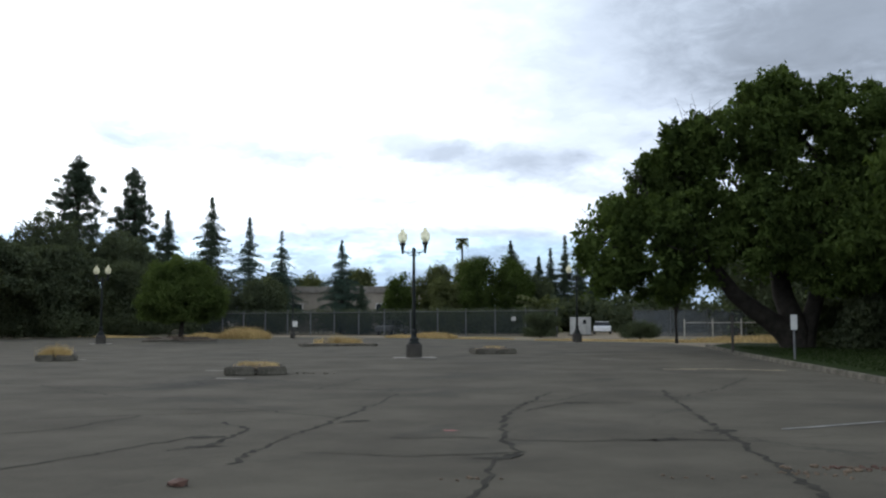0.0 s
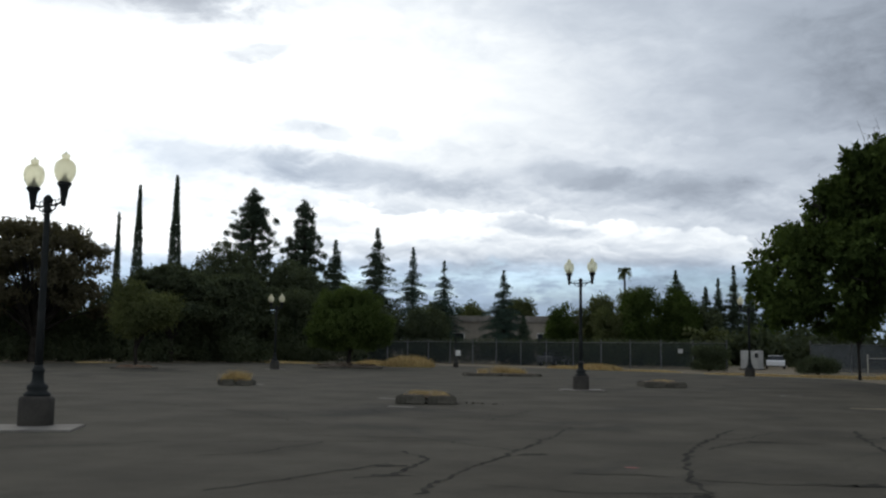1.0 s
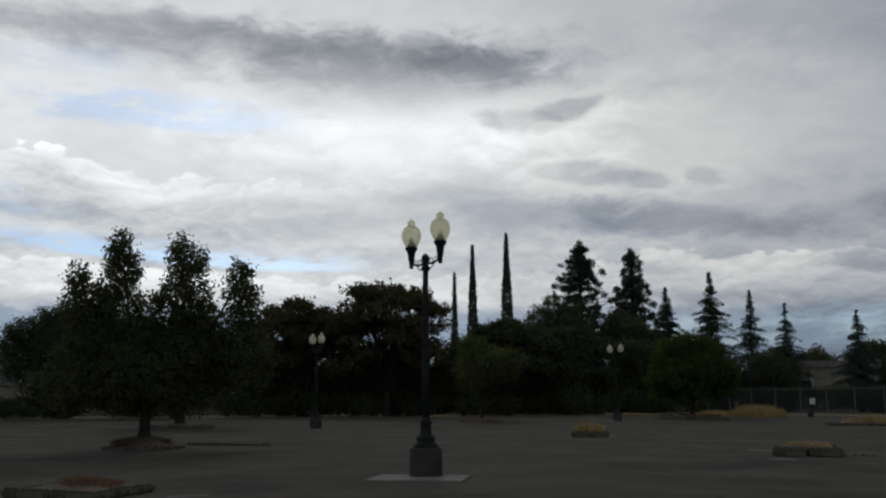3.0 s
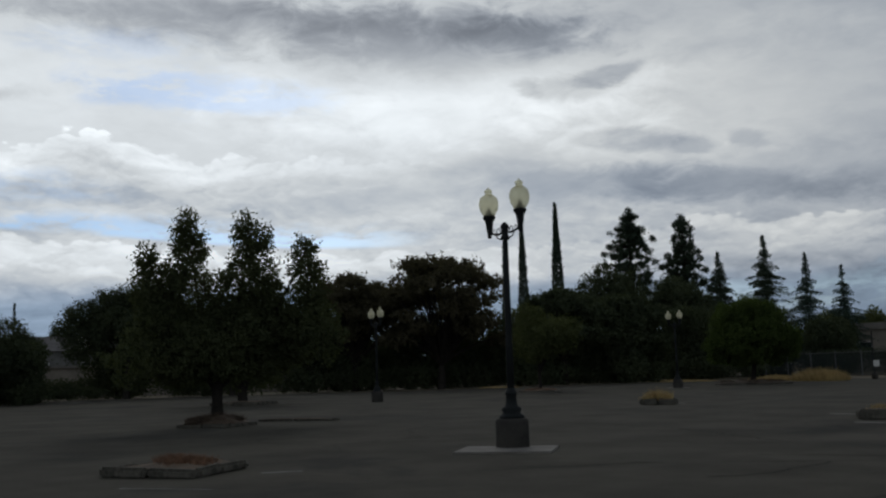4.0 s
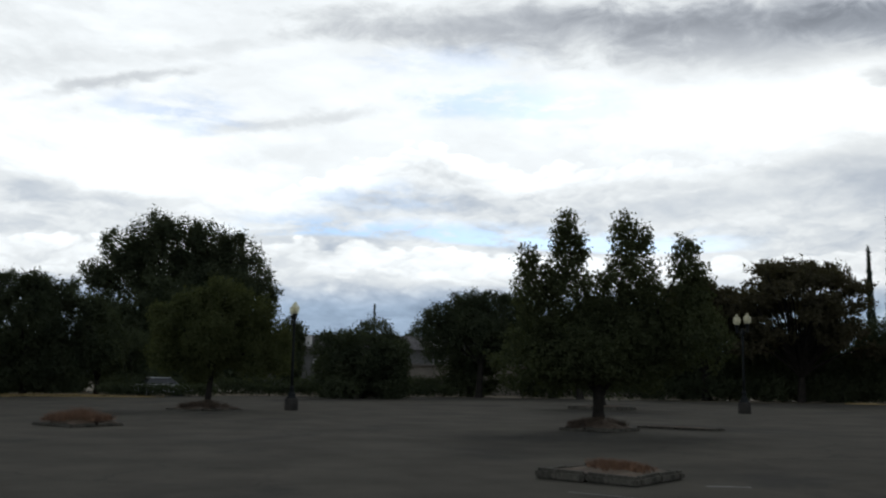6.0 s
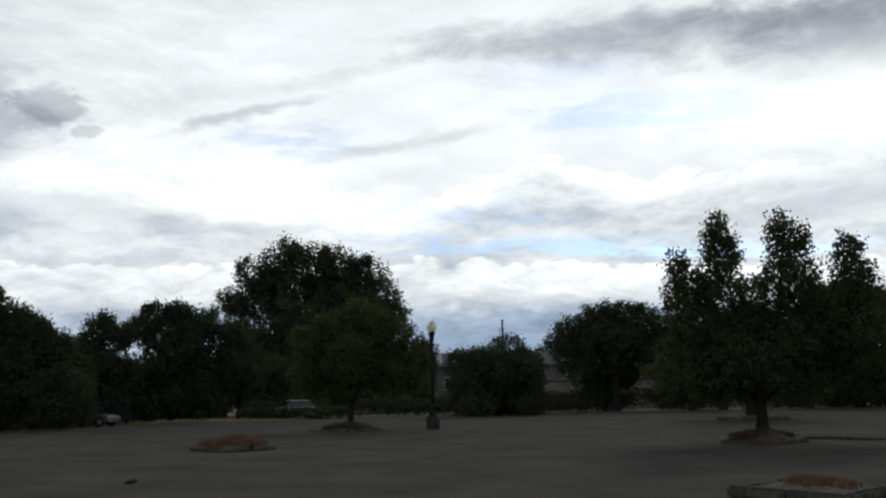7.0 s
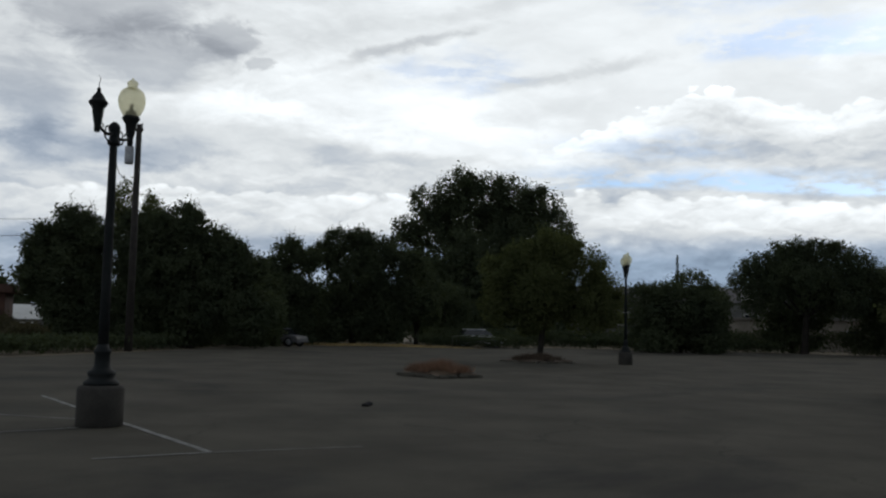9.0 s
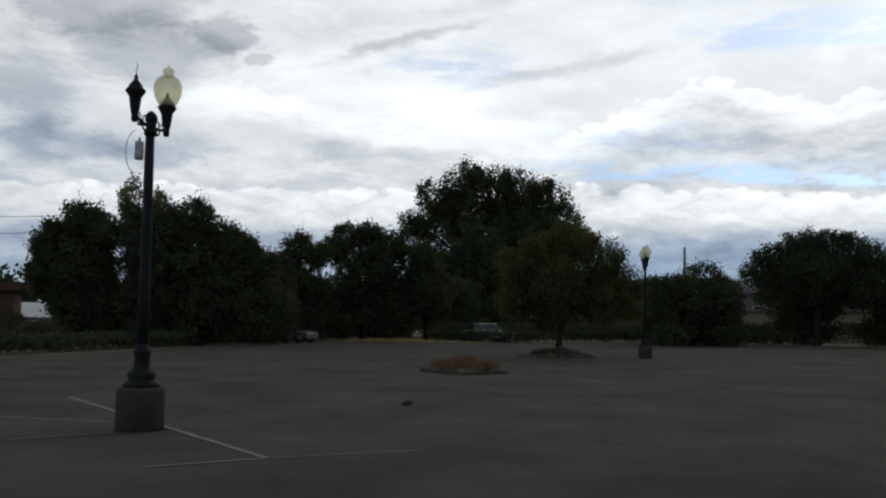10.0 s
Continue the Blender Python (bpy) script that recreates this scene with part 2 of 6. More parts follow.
# ---------------------------------------------------------------- materials
def material(name, low, high, scale=4.0, rough=0.8, bump=0.2, fine=40.0, metal=0.0, shine=0.5, island=0.0, stain=None, stain_scale=0.4, coords="Object"):
    """Two scales of variation between low and high, fine relief, and stains."""
    m = bpy.data.materials.new(name)
    m.use_nodes = True
    t = m.node_tree
    b = t.nodes["Principled BSDF"]
    co = t.nodes.new("ShaderNodeTexCoord").outputs[coords]
    n1, n2 = fog(t, co, scale, 6.0, 0.6), fog(t, co, fine, 4.0, 0.6)
    f = calc(t, "ADD", calc(t, "MULTIPLY", n1.outputs["Fac"], 0.65), calc(t, "MULTIPLY", n2.outputs["Fac"], 0.35))
    c = blend(t, remap(t, f, 0.32, 0.68), (*low, 1), (*high, 1))
    if island:
        g = t.nodes.new("ShaderNodeNewGeometry")
        k = remap(t, g.outputs["Random Per Island"], 0, 1, 1 - island, 1 + island, False)
        c = blend(t, 1.0, c, triple(t, k, k, k), "MULTIPLY")
    if stain:
        s = fog(t, co, stain_scale, 7.0, 0.65, 0.6)
        c = blend(t, remap(t, s.outputs["Fac"], 0.52, 0.68, 0.0, 0.75), c, (*stain, 1))
    t.links.new(c, b.inputs["Base Color"])
    b.inputs["Roughness"].default_value, b.inputs["Metallic"].default_value = rough, metal
    b.inputs["Specular IOR Level"].default_value = shine
    if bump:
        bp = t.nodes.new("ShaderNodeBump")
        bp.inputs["Strength"].default_value, bp.inputs["Distance"].default_value = bump, 0.02
        t.links.new(f, bp.inputs["Height"])
        t.links.new(bp.outputs[0], b.inputs["Normal"])
    return m


def foliage(name, low, high, through_light=0.25, spread=0.45):
    m = bpy.data.materials.new(name)
    m.use_nodes = True
    t = m.node_tree
    b, out = t.nodes["Principled BSDF"], t.nodes["Material Output"]
    g = t.nodes.new("ShaderNodeNewGeometry")
    co = t.nodes.new("ShaderNodeTexCoord").outputs["Object"]
    n = fog(t, co, 0.5, 4.0).outputs["Fac"]
    f = calc(t, "ADD", calc(t, "MULTIPLY", g.outputs["Random Per Island"], spread), calc(t, "MULTIPLY", remap(t, n, 0.3, 0.7), 1 - spread))
    c = blend(t, f, (*low, 1), (*high, 1))
    t.links.new(c, b.inputs["Base Color"])
    b.inputs["Roughness"].default_value, b.inputs["Specular IOR Level"].default_value = 1.0, 0.04
    tr = t.nodes.new("ShaderNodeBsdfTranslucent")
    t.links.new(blend(t, 1.0, c, (1.1, 1.15, 0.6, 1), "MULTIPLY"), tr.inputs[0])
    mx = t.nodes.new("ShaderNodeMixShader")
    mx.inputs[0].default_value = through_light
    t.links.new(b.outputs[0], mx.inputs[1])
    t.links.new(tr.outputs[0], mx.inputs[2])
    t.links.new(mx.outputs[0], out.inputs[0])
    return m


ASPHALT = material("asphalt", (0.050, 0.0455, 0.0355), (0.093, 0.086, 0.067), 0.45, 1.0, 0.6, 45.0, shine=0.12, stain=(0.033, 0.032, 0.029), stain_scale=0.16)


def craze(m, cell, dark):
    """Adds a net of fine cracks, broken up by noise, to a material's colour."""
    t = m.node_tree
    b = t.nodes["Principled BSDF"]
    was = b.inputs["Base Color"].links[0].from_socket
    co = t.nodes.new("ShaderNodeTexCoord").outputs["Object"]
    n = fog(t, co, 0.9, 5.0, 0.6)
    bent = t.nodes.new("ShaderNodeVectorMath")
    bent.operation = "MULTIPLY_ADD"
    t.links.new(n.outputs["Color"], bent.inputs[0])
    bent.inputs[1].default_value = (1.6, 1.6, 0.0)
    t.links.new(co, bent.inputs[2])
    v = t.nodes.new("ShaderNodeTexVoronoi")
    v.feature = "DISTANCE_TO_EDGE"
    v.inputs["Scale"].default_value = cell
    t.links.new(bent.outputs[0], v.inputs["Vector"])
    patchy = fog(t, co, 0.12, 3.0)
    k = calc(t, "MULTIPLY", remap(t, v.outputs["Distance"], 0.004, 0.016, 1.0, 0.0), remap(t, patchy.outputs["Fac"], 0.48, 0.66))
    t.links.new(blend(t, calc(t, "MULTIPLY", k, 0.42), was, (*dark, 1)), b.inputs["Base Color"])


craze(ASPHALT, 0.38, (0.012, 0.012, 0.012))
SEALANT = material("crack_sealant", (0.024, 0.024, 0.021), (0.058, 0.055, 0.046), 3.0, 1.0, 0.2, shine=0.05)
EARTH = material("dry_earth", (0.10, 0.08, 0.05), (0.19, 0.15, 0.085), 0.3, 0.95, 0.5, 12.0, stain=(0.07, 0.085, 0.035), stain_scale=0.06)
SOIL = material("soil", (0.06, 0.045, 0.032), (0.14, 0.10, 0.065), 2.0, 0.95, 0.6, 25.0)
CONCRETE = material("concrete", (0.031, 0.029, 0.026), (0.065, 0.060, 0.052), 1.8, 0.95, 0.4, 45.0, shine=0.2, stain=(0.045, 0.042, 0.036), stain_scale=1.6)
PAD = material("pale_concrete", (0.130, 0.120, 0.103), (0.210, 0.195, 0.170), 1.5, 0.9, 0.3, 45.0, stain=(0.11, 0.10, 0.09), stain_scale=1.2)
KERB = material("weathered_kerb", (0.045, 0.042, 0.034), (0.14, 0.13, 0.105), 2.4, 0.95, 0.8, 22.0, shine=0.15, stain=(0.06, 0.055, 0.05), stain_scale=1.3)
PAINT = material("worn_white_paint", (0.05, 0.05, 0.046), (0.25, 0.25, 0.235), 4.0, 0.8, 0.1, 30.0)
RED_PAINT = material("red_marking", (0.16, 0.05, 0.045), (0.34, 0.09, 0.08), 5.0, 0.8, 0.1, 30.0)
POLE = material("dark_green_iron", (0.008, 0.010, 0.010), (0.017, 0.020, 0.020), 3.0, 0.7, 0.15, 30.0, shine=0.2, stain=(0.024, 0.024, 0.023), stain_scale=2.0)
STEEL = material("galvanised_steel", (0.25, 0.26, 0.27), (0.42, 0.43, 0.44), 3.0, 0.5, 0.1, 30.0, metal=0.6)
FENCE_STEEL = material("dull_fence_steel", (0.075, 0.078, 0.08), (0.15, 0.155, 0.16), 3.0, 0.8, 0.1, 30.0, metal=0.2)
WOODPOLE = material("weathered_timber", (0.018, 0.015, 0.013), (0.042, 0.036, 0.030), 3.0, 0.9, 0.4, 20.0)
BARK = material("bark", (0.017, 0.015, 0.013), (0.036, 0.032, 0.027), 3.0, 0.95, 0.8, 16.0, shine=0.1)
STRAW = material("straw_grass", (0.30, 0.21, 0.08), (0.56, 0.42, 0.18), 3.0, 0.8, 0.0, 20.0, island=0.35)
RUST_GRASS = material("rust_brown_weeds", (0.13, 0.072, 0.045), (0.27, 0.155, 0.09), 3.0, 0.85, 0.0, 20.0, island=0.35)
DARK_WEEDS = material("dark_brown_weeds", (0.045, 0.032, 0.022), (0.10, 0.07, 0.045), 3.0, 0.9, 0.0, 20.0, island=0.35)
# the shade below the walnuts is put into this near-black lawn green
SHADED_LAWN = material("lawn", (0.008, 0.015, 0.004), (0.022, 0.033, 0.010), 1.2, 1.0, 0.5, 20.0, island=0.3, shine=0.03)
WALL_BEIGE = material("beige_stucco", (0.17, 0.15, 0.125), (0.25, 0.225, 0.185), 0.8, 0.9, 0.2, 20.0)
WALL_GREY = material("grey_stucco", (0.11, 0.11, 0.105), (0.17, 0.17, 0.16), 0.8, 0.9, 0.2, 20.0)
WALL_WHITE = material("white_siding", (0.60, 0.60, 0.57), (0.74, 0.74, 0.70), 0.9, 0.7, 0.15, 15.0, stain=(0.45, 0.44, 0.40), stain_scale=0.7)
SIGN_WHITE = material("dusty_white_board", (0.30, 0.30, 0.29), (0.44, 0.44, 0.42), 3.0, 0.8, 0.1, 20.0)
ROOF = material("dark_shingle", (0.05, 0.048, 0.05), (0.10, 0.095, 0.095), 1.2, 0.9, 0.5, 12.0)
BROWN = material("brown_timber", (0.05, 0.024, 0.017), (0.10, 0.05, 0.035), 2.0, 0.85, 0.3, 20.0)
CARPAINT = material("white_car_paint", (0.62, 0.63, 0.64), (0.74, 0.75, 0.76), 0.6, 0.3, 0.0, 10.0)
CARGREY = material("dusty_grey_car_paint", (0.090, 0.092, 0.095), (0.140, 0.142, 0.145), 0.6, 0.45, 0.0, 10.0)
DARKGLASS = material("dark_glazing", (0.012, 0.014, 0.016), (0.022, 0.025, 0.028), 1.0, 0.12, 0.0, 10.0)
RUBBER = material("tyre_rubber", (0.012, 0.012, 0.012), (0.025, 0.025, 0.025), 6.0, 0.8, 0.2)
# distance haze is painted in as the blue-grey of the hills
HAZY_HILL = material("hazy_far_hill", (0.07, 0.085, 0.10), (0.10, 0.115, 0.125), 0.01, 1.0, 0.0, 0.05)
LEAF_BIG = foliage("walnut_leaves", (0.018, 0.030, 0.009), (0.085, 0.120, 0.034), 0.3, 0.3)
LEAF_ROUND = foliage("bright_green_leaves", (0.044, 0.064, 0.020), (0.088, 0.122, 0.037), 0.3)
LEAF_DULL = foliage("olive_leaves", (0.062, 0.073, 0.033), (0.118, 0.132, 0.058), 0.3)
LEAF_DARK = foliage("dark_green_leaves", (0.042, 0.053, 0.033), (0.082, 0.098, 0.056), 0.25, 0.22)
LEAF_PINE = foliage("pine_needles", (0.030, 0.044, 0.031), (0.060, 0.080, 0.053), 0.12)
LEAF_BLUE = foliage("blue_green_needles", (0.032, 0.055, 0.044), (0.065, 0.095, 0.075), 0.12)
LEAF_RUST = foliage("bronze_green_leaves", (0.056, 0.052, 0.034), (0.104, 0.092, 0.058), 0.3)
LEAF_POP = foliage("poplar_leaves", (0.050, 0.060, 0.033), (0.094, 0.108, 0.053), 0.3)


def glass_globe():
    m = bpy.data.materials.new("frosted_cream_glass")
    m.use_nodes = True
    t = m.node_tree
    b, out = t.nodes["Principled BSDF"], t.nodes["Material Output"]
    co = t.nodes.new("ShaderNodeTexCoord").outputs["Object"]
    n = fog(t, co, 9.0, 4.0)
    c = blend(t, n.outputs["Fac"], (0.78, 0.76, 0.58, 1), (0.92, 0.91, 0.78, 1))
    t.links.new(c, b.inputs["Base Color"])
    b.inputs["Roughness"].default_value = 0.25
    tr = t.nodes.new("ShaderNodeBsdfTranslucent")
    t.links.new(c, tr.inputs[0])
    mx = t.nodes.new("ShaderNodeMixShader")
    mx.inputs[0].default_value = 0.68
    t.links.new(b.outputs[0], mx.inputs[1])
    t.links.new(tr.outputs[0], mx.inputs[2])
    clear = t.nodes.new("ShaderNodeBsdfTransparent")
    clear.inputs[0].default_value = (0.96, 0.94, 0.80, 1)
    mx2 = t.nodes.new("ShaderNodeMixShader")
    mx2.inputs[0].default_value = 0.5
    t.links.new(mx.outputs[0], mx2.inputs[1])
    t.links.new(clear.outputs[0], mx2.inputs[2])
    t.links.new(mx2.outputs[0], out.inputs[0])
    return m


GLOBE = glass_globe()


def fence_cloth(name, low, high, clear):
    m = bpy.data.materials.new(name)
    m.use_nodes = True
    t = m.node_tree
    b, out = t.nodes["Principled BSDF"], t.nodes["Material Output"]
    n = fog(t, t.nodes.new("ShaderNodeTexCoord").outputs["Object"], 0.8, 5.0)
    t.links.new(blend(t, n.outputs["Fac"], (*low, 1), (*high, 1)), b.inputs["Base Color"])
    b.inputs["Roughness"].default_value, b.inputs["Specular IOR Level"].default_value = 1.0, 0.05
    tr = t.nodes.new("ShaderNodeBsdfTransparent")
    mx = t.nodes.new("ShaderNodeMixShader")
    mx.inputs[0].default_value = clear
    t.links.new(b.outputs[0], mx.inputs[1])
    t.links.new(tr.outputs[0], mx.inputs[2])
    t.links.new(mx.outputs[0], out.inputs[0])
    return m


CLOTH = fence_cloth("dark_windscreen_cloth", (0.022, 0.029, 0.033), (0.05, 0.06, 0.066), 0.70)
CLOTH_GREY = fence_cloth("grey_windscreen_cloth", (0.08, 0.09, 0.096), (0.135, 0.147, 0.152), 0.4)


# ---------------------------------------------------------------- mesh tools
def mesh_of(name, verts, faces, mat, smooth=False):
    """A mesh from an array of corners and an array of triangles or quads."""
    v, f = np.asarray(verts, float), np.asarray(faces, int)
    me = bpy.data.meshes.new(name)
    me.vertices.add(len(v))
    me.vertices.foreach_set("co", v.ravel())
    k = f.shape[1]
    me.loops.add(f.size)
    me.loops.foreach_set("vertex_index", f.ravel())
    me.polygons.add(len(f))
    me.polygons.foreach_set("loop_start", np.arange(0, f.size, k))
    me.polygons.foreach_set("loop_total", np.full(len(f), k))
    me.polygons.foreach_set("use_smooth", np.full(len(f), smooth))
    me.materials.append(mat)
    me.update()
    return me


def thing(name, x, y, z, turn, label, category, group="", kind=""):
    e = new(name)
    e.empty_display_size = 0.2
    e.matrix_basis = pose(x, y, z, 0, 0, turn)
    return tagged(e, label, category, group, kind)


def part(name, data, mat, parent, label=""):
    """Links a bmesh or mesh as one mesh object under a thing or a part."""
    if isinstance(data, bmesh.types.BMesh):
        me = bpy.data.meshes.new(name)
        bmesh.ops.recalc_face_normals(data, faces=data.faces)
        data.to_mesh(me)
        data.free()
        me.materials.append(mat)
    else:
        me = data
    ob = new(name, me)
    ob.parent = parent
    return tagged(ob, label)


def solo(name, data, mat, label, category, group="", kind="", m=None):
    ob = part(name, data, mat, None)
    if m is not None:
        ob.matrix_basis = m
    return tagged(ob, label, category, group, kind)


def box(bm, x0, x1, y0, y1, z0, z1, bevel=0.0):
    r = bmesh.ops.create_cube(bm, size=1.0, matrix=Matrix.LocRotScale(((x0 + x1) / 2, (y0 + y1) / 2, (z0 + z1) / 2), None, (x1 - x0, y1 - y0, z1 - z0)))
    if bevel:
        edges = list({e for v in r["verts"] for e in v.link_edges})
        bmesh.ops.bevel(bm, geom=edges, offset=bevel, segments=2, affect="EDGES")
    return bm


def boxed(*args, bevel=0.0):
    return box(bmesh.new(), *args, bevel=bevel)


def lathe(profile, sides=20, flute=0.0):
    """A turned body from (radius, height) pairs, closed at both ends."""
    bm = bmesh.new()
    rings = []
    for r, z in profile:
        rings.append([bm.verts.new(((r * (1 - flute * (i % 2))) * math.cos(2 * math.pi * i / sides), (r * (1 - flute * (i % 2))) * math.sin(2 * math.pi * i / sides), z)) for i in range(sides)])
    for a, b in zip(rings, rings[1:]):
        for i in range(sides):
            bm.faces.new((a[i], a[(i + 1) % sides], b[(i + 1) % sides], b[i]))
    bm.faces.new(rings[0][::-1])
    bm.faces.new(rings[-1])
    for f in bm.faces:
        f.smooth = len(f.verts) == 4 and sides > 12
    return bm


def tube_data(lines, sides=7):
    """Tapered tubes along lists of (point, radius): corners and quads."""
    vs, fs = [], []
    for line in lines:
        base = len(vs)
        pts = [Vector(p) for p, _ in line]
        a = None
        for i, (p, r) in enumerate(line):
            d = (pts[min(i + 1, len(pts) - 1)] - pts[max(i - 1, 0)]).normalized()
            a = d.orthogonal().normalized() if a is None else (a - d * a.dot(d)).normalized()
            b = d.cross(a)
            for k in range(sides):
                ang = 2 * math.pi * k / sides
                q = pts[i] + (a * math.cos(ang) + b * math.sin(ang)) * r
                vs.append((q.x, q.y, q.z))
        for i in range(len(line) - 1):
            for k in range(sides):
                o, k2 = base + i * sides, (k + 1) % sides
                fs.append((o + k, o + k2, o + sides + k2, o + sides + k))
    return vs, fs


def tubes(name, lines, mat, sides=7):
    vs, fs = tube_data(lines, sides)
    return mesh_of(name, vs, fs, mat, True)


def leaf_mesh(name, pts, size, mat, rng, droop=0.0, slim=0.5):
    """One leaf or spray at each point, freely turned; small ones are folded."""
    n = len(pts)
    d = rng.normal(size=(n, 3))
    d[:, 2] -= droop
    d /= np.linalg.norm(d, axis=1)[:, None]
    s = rng.normal(size=(n, 3))
    s -= (s * d).sum(1)[:, None] * d
    s /= np.linalg.norm(s, axis=1)[:, None]
    u = np.cross(d, s)
    k = (size * rng.uniform(0.6, 1.35, n))[:, None]
    if size > 0.105:
        v = np.stack((pts - s * k * slim * 0.5, pts + s * k * slim * 0.5, pts + d * k), 1).reshape(-1, 3)
        return mesh_of(name, v, np.arange(3 * n).reshape(-1, 3), mat)
    mid = pts + d * k * 0.45
    v = np.stack((pts, mid + s * k * slim * 0.5 + u * k * 0.12, pts + d * k, mid - s * k * slim * 0.5 + u * k * 0.12), 1).reshape(-1, 3)
    return mesh_of(name, v, np.arange(4 * n).reshape(-1, 4), mat)


def clumps(rng, blobs, n, per, spread, inner=0.55, hang=1.0):
    """Leaf points gathered in clumps over the skins of ellipsoids."""
    b = np.asarray(blobs, float)
    w = (b[:, 3] * b[:, 5]) ** 1.0
    pick = rng.choice(len(b), n, p=w / w.sum())
    d = rng.normal(size=(n, 3))
    d /= np.linalg.norm(d, axis=1)[:, None]
    r = rng.uniform(inner ** 3, 1.0, n) ** (1 / 3) * rng.uniform(0.9, 1.08, n)
    c = b[pick, :3] + d * b[pick, 3:] * r[:, None]
    g = np.clip(rng.normal(size=(n, per, 3)), -1.7, 1.7) * (spread * rng.uniform(0.6, 1.3, n))[:, None, None]
    g[:, :, 2] *= hang
    return (c[:, None, :] + g).reshape(-1, 3)


def curve_line(a, b, sag, r0, r1, steps=6, rng=None, wob=0.0):
    a, b = Vector(a), Vector(b)
    out = []
    for i in range(steps + 1):
        f = i / steps
        p = a.lerp(b, f)
        p.z += sag * 4 * f * (1 - f)
        if rng is not None and 0 < i < steps:
            p += Vector(rng.normal(size=3) * wob)
        out.append((p, r0 + (r1 - r0) * f))
    return out


# ---------------------------------------------------------------- ground
def sheet(name, corners, z, mat, label, category, kind="structure", thick=0.0):
    bm = bmesh.new()
    f = bm.faces.new([bm.verts.new((x, y, z)) for x, y in corners])
    if thick:
        r = bmesh.ops.extrude_face_region(bm, geom=[f])
        bmesh.ops.translate(bm, verts=[v for v in r["geom"] if isinstance(v, bmesh.types.BMVert)], vec=(0, 0, -thick))
    ob = solo(name, bm, mat, label, category, "", kind)
    return ob


sheet("ground", [(-2500, -2500), (2500, -2500), (2500, 2500), (-2500, 2500)], -0.06, EARTH, "dry earth and straw-coloured grass around the lot", "ground")
LOT = [(6.2, -60), (6.0, 0), (5.2, 18), (4.9, 23), (4.4, 30), (3.6, 41), (3.2, 52), (1.5, 60), (-5, 66), (-14, 73), (-24, 79), (-36, 82), (-47, 76), (-54, 65),
       (-60, 57), (-70, 50), (-81, 41), (-84, 24), (-80, 6), (-66, -4), (-46, -11), (-36, -16), (-36, -60)]
sheet("parking_lot", LOT, 0.0, ASPHALT, "grey weathered asphalt parking lot with cracks", "parking lot", thick=0.05)
sheet("lawn", [(6.5, -60), (6.3, 0), (5.5, 18), (5.2, 23), (4.7, 30), (3.9, 41), (3.5, 52), (5, 58), (40, 50), (40, -60)], 0.06, SHADED_LAWN, "green lawn beside the kerb, its colour darkened for tree shade", "lawn", thick=0.1)


def ribbon(name, pts, width, z, mat, label, category, seed=0, wob=0.0, ragged=0.25, step=0.25, kind=""):
    """A flat strip along a line of points, with wandering course and ragged edges."""
    rng = np.random.default_rng(seed)
    fine = []
    for a, b in zip(pts, pts[1:]):
        n = max(1, int(math.dist(a, b) / step))
        fine += [(a[0] + (b[0] - a[0]) * i / n, a[1] + (b[1] - a[1]) * i / n) for i in range(n)]
    fine = np.array(fine + [pts[-1]], float)
    fine[1:-1] += rng.normal(size=(len(fine) - 2, 2)) * wob
    t = np.gradient(fine, axis=0)
    t /= np.linalg.norm(t, axis=1)[:, None] + 1e-9
    nrm = np.stack((-t[:, 1], t[:, 0]), 1)
    w = width / 2 * (1 + ragged * rng.normal(size=(len(fine), 2)))
    l, r = fine + nrm * w[:, :1], fine - nrm * w[:, 1:]
    zc = np.full((len(fine), 1), z)
    v = np.concatenate((np.hstack((l, zc)), np.hstack((r, zc))))
    n = len(fine)
    f = [(i, i + 1, n + i + 1, n + i) for i in range(n - 1)]
    return solo(name, mesh_of(name, v, f, mat), mat, label, category, "", kind)


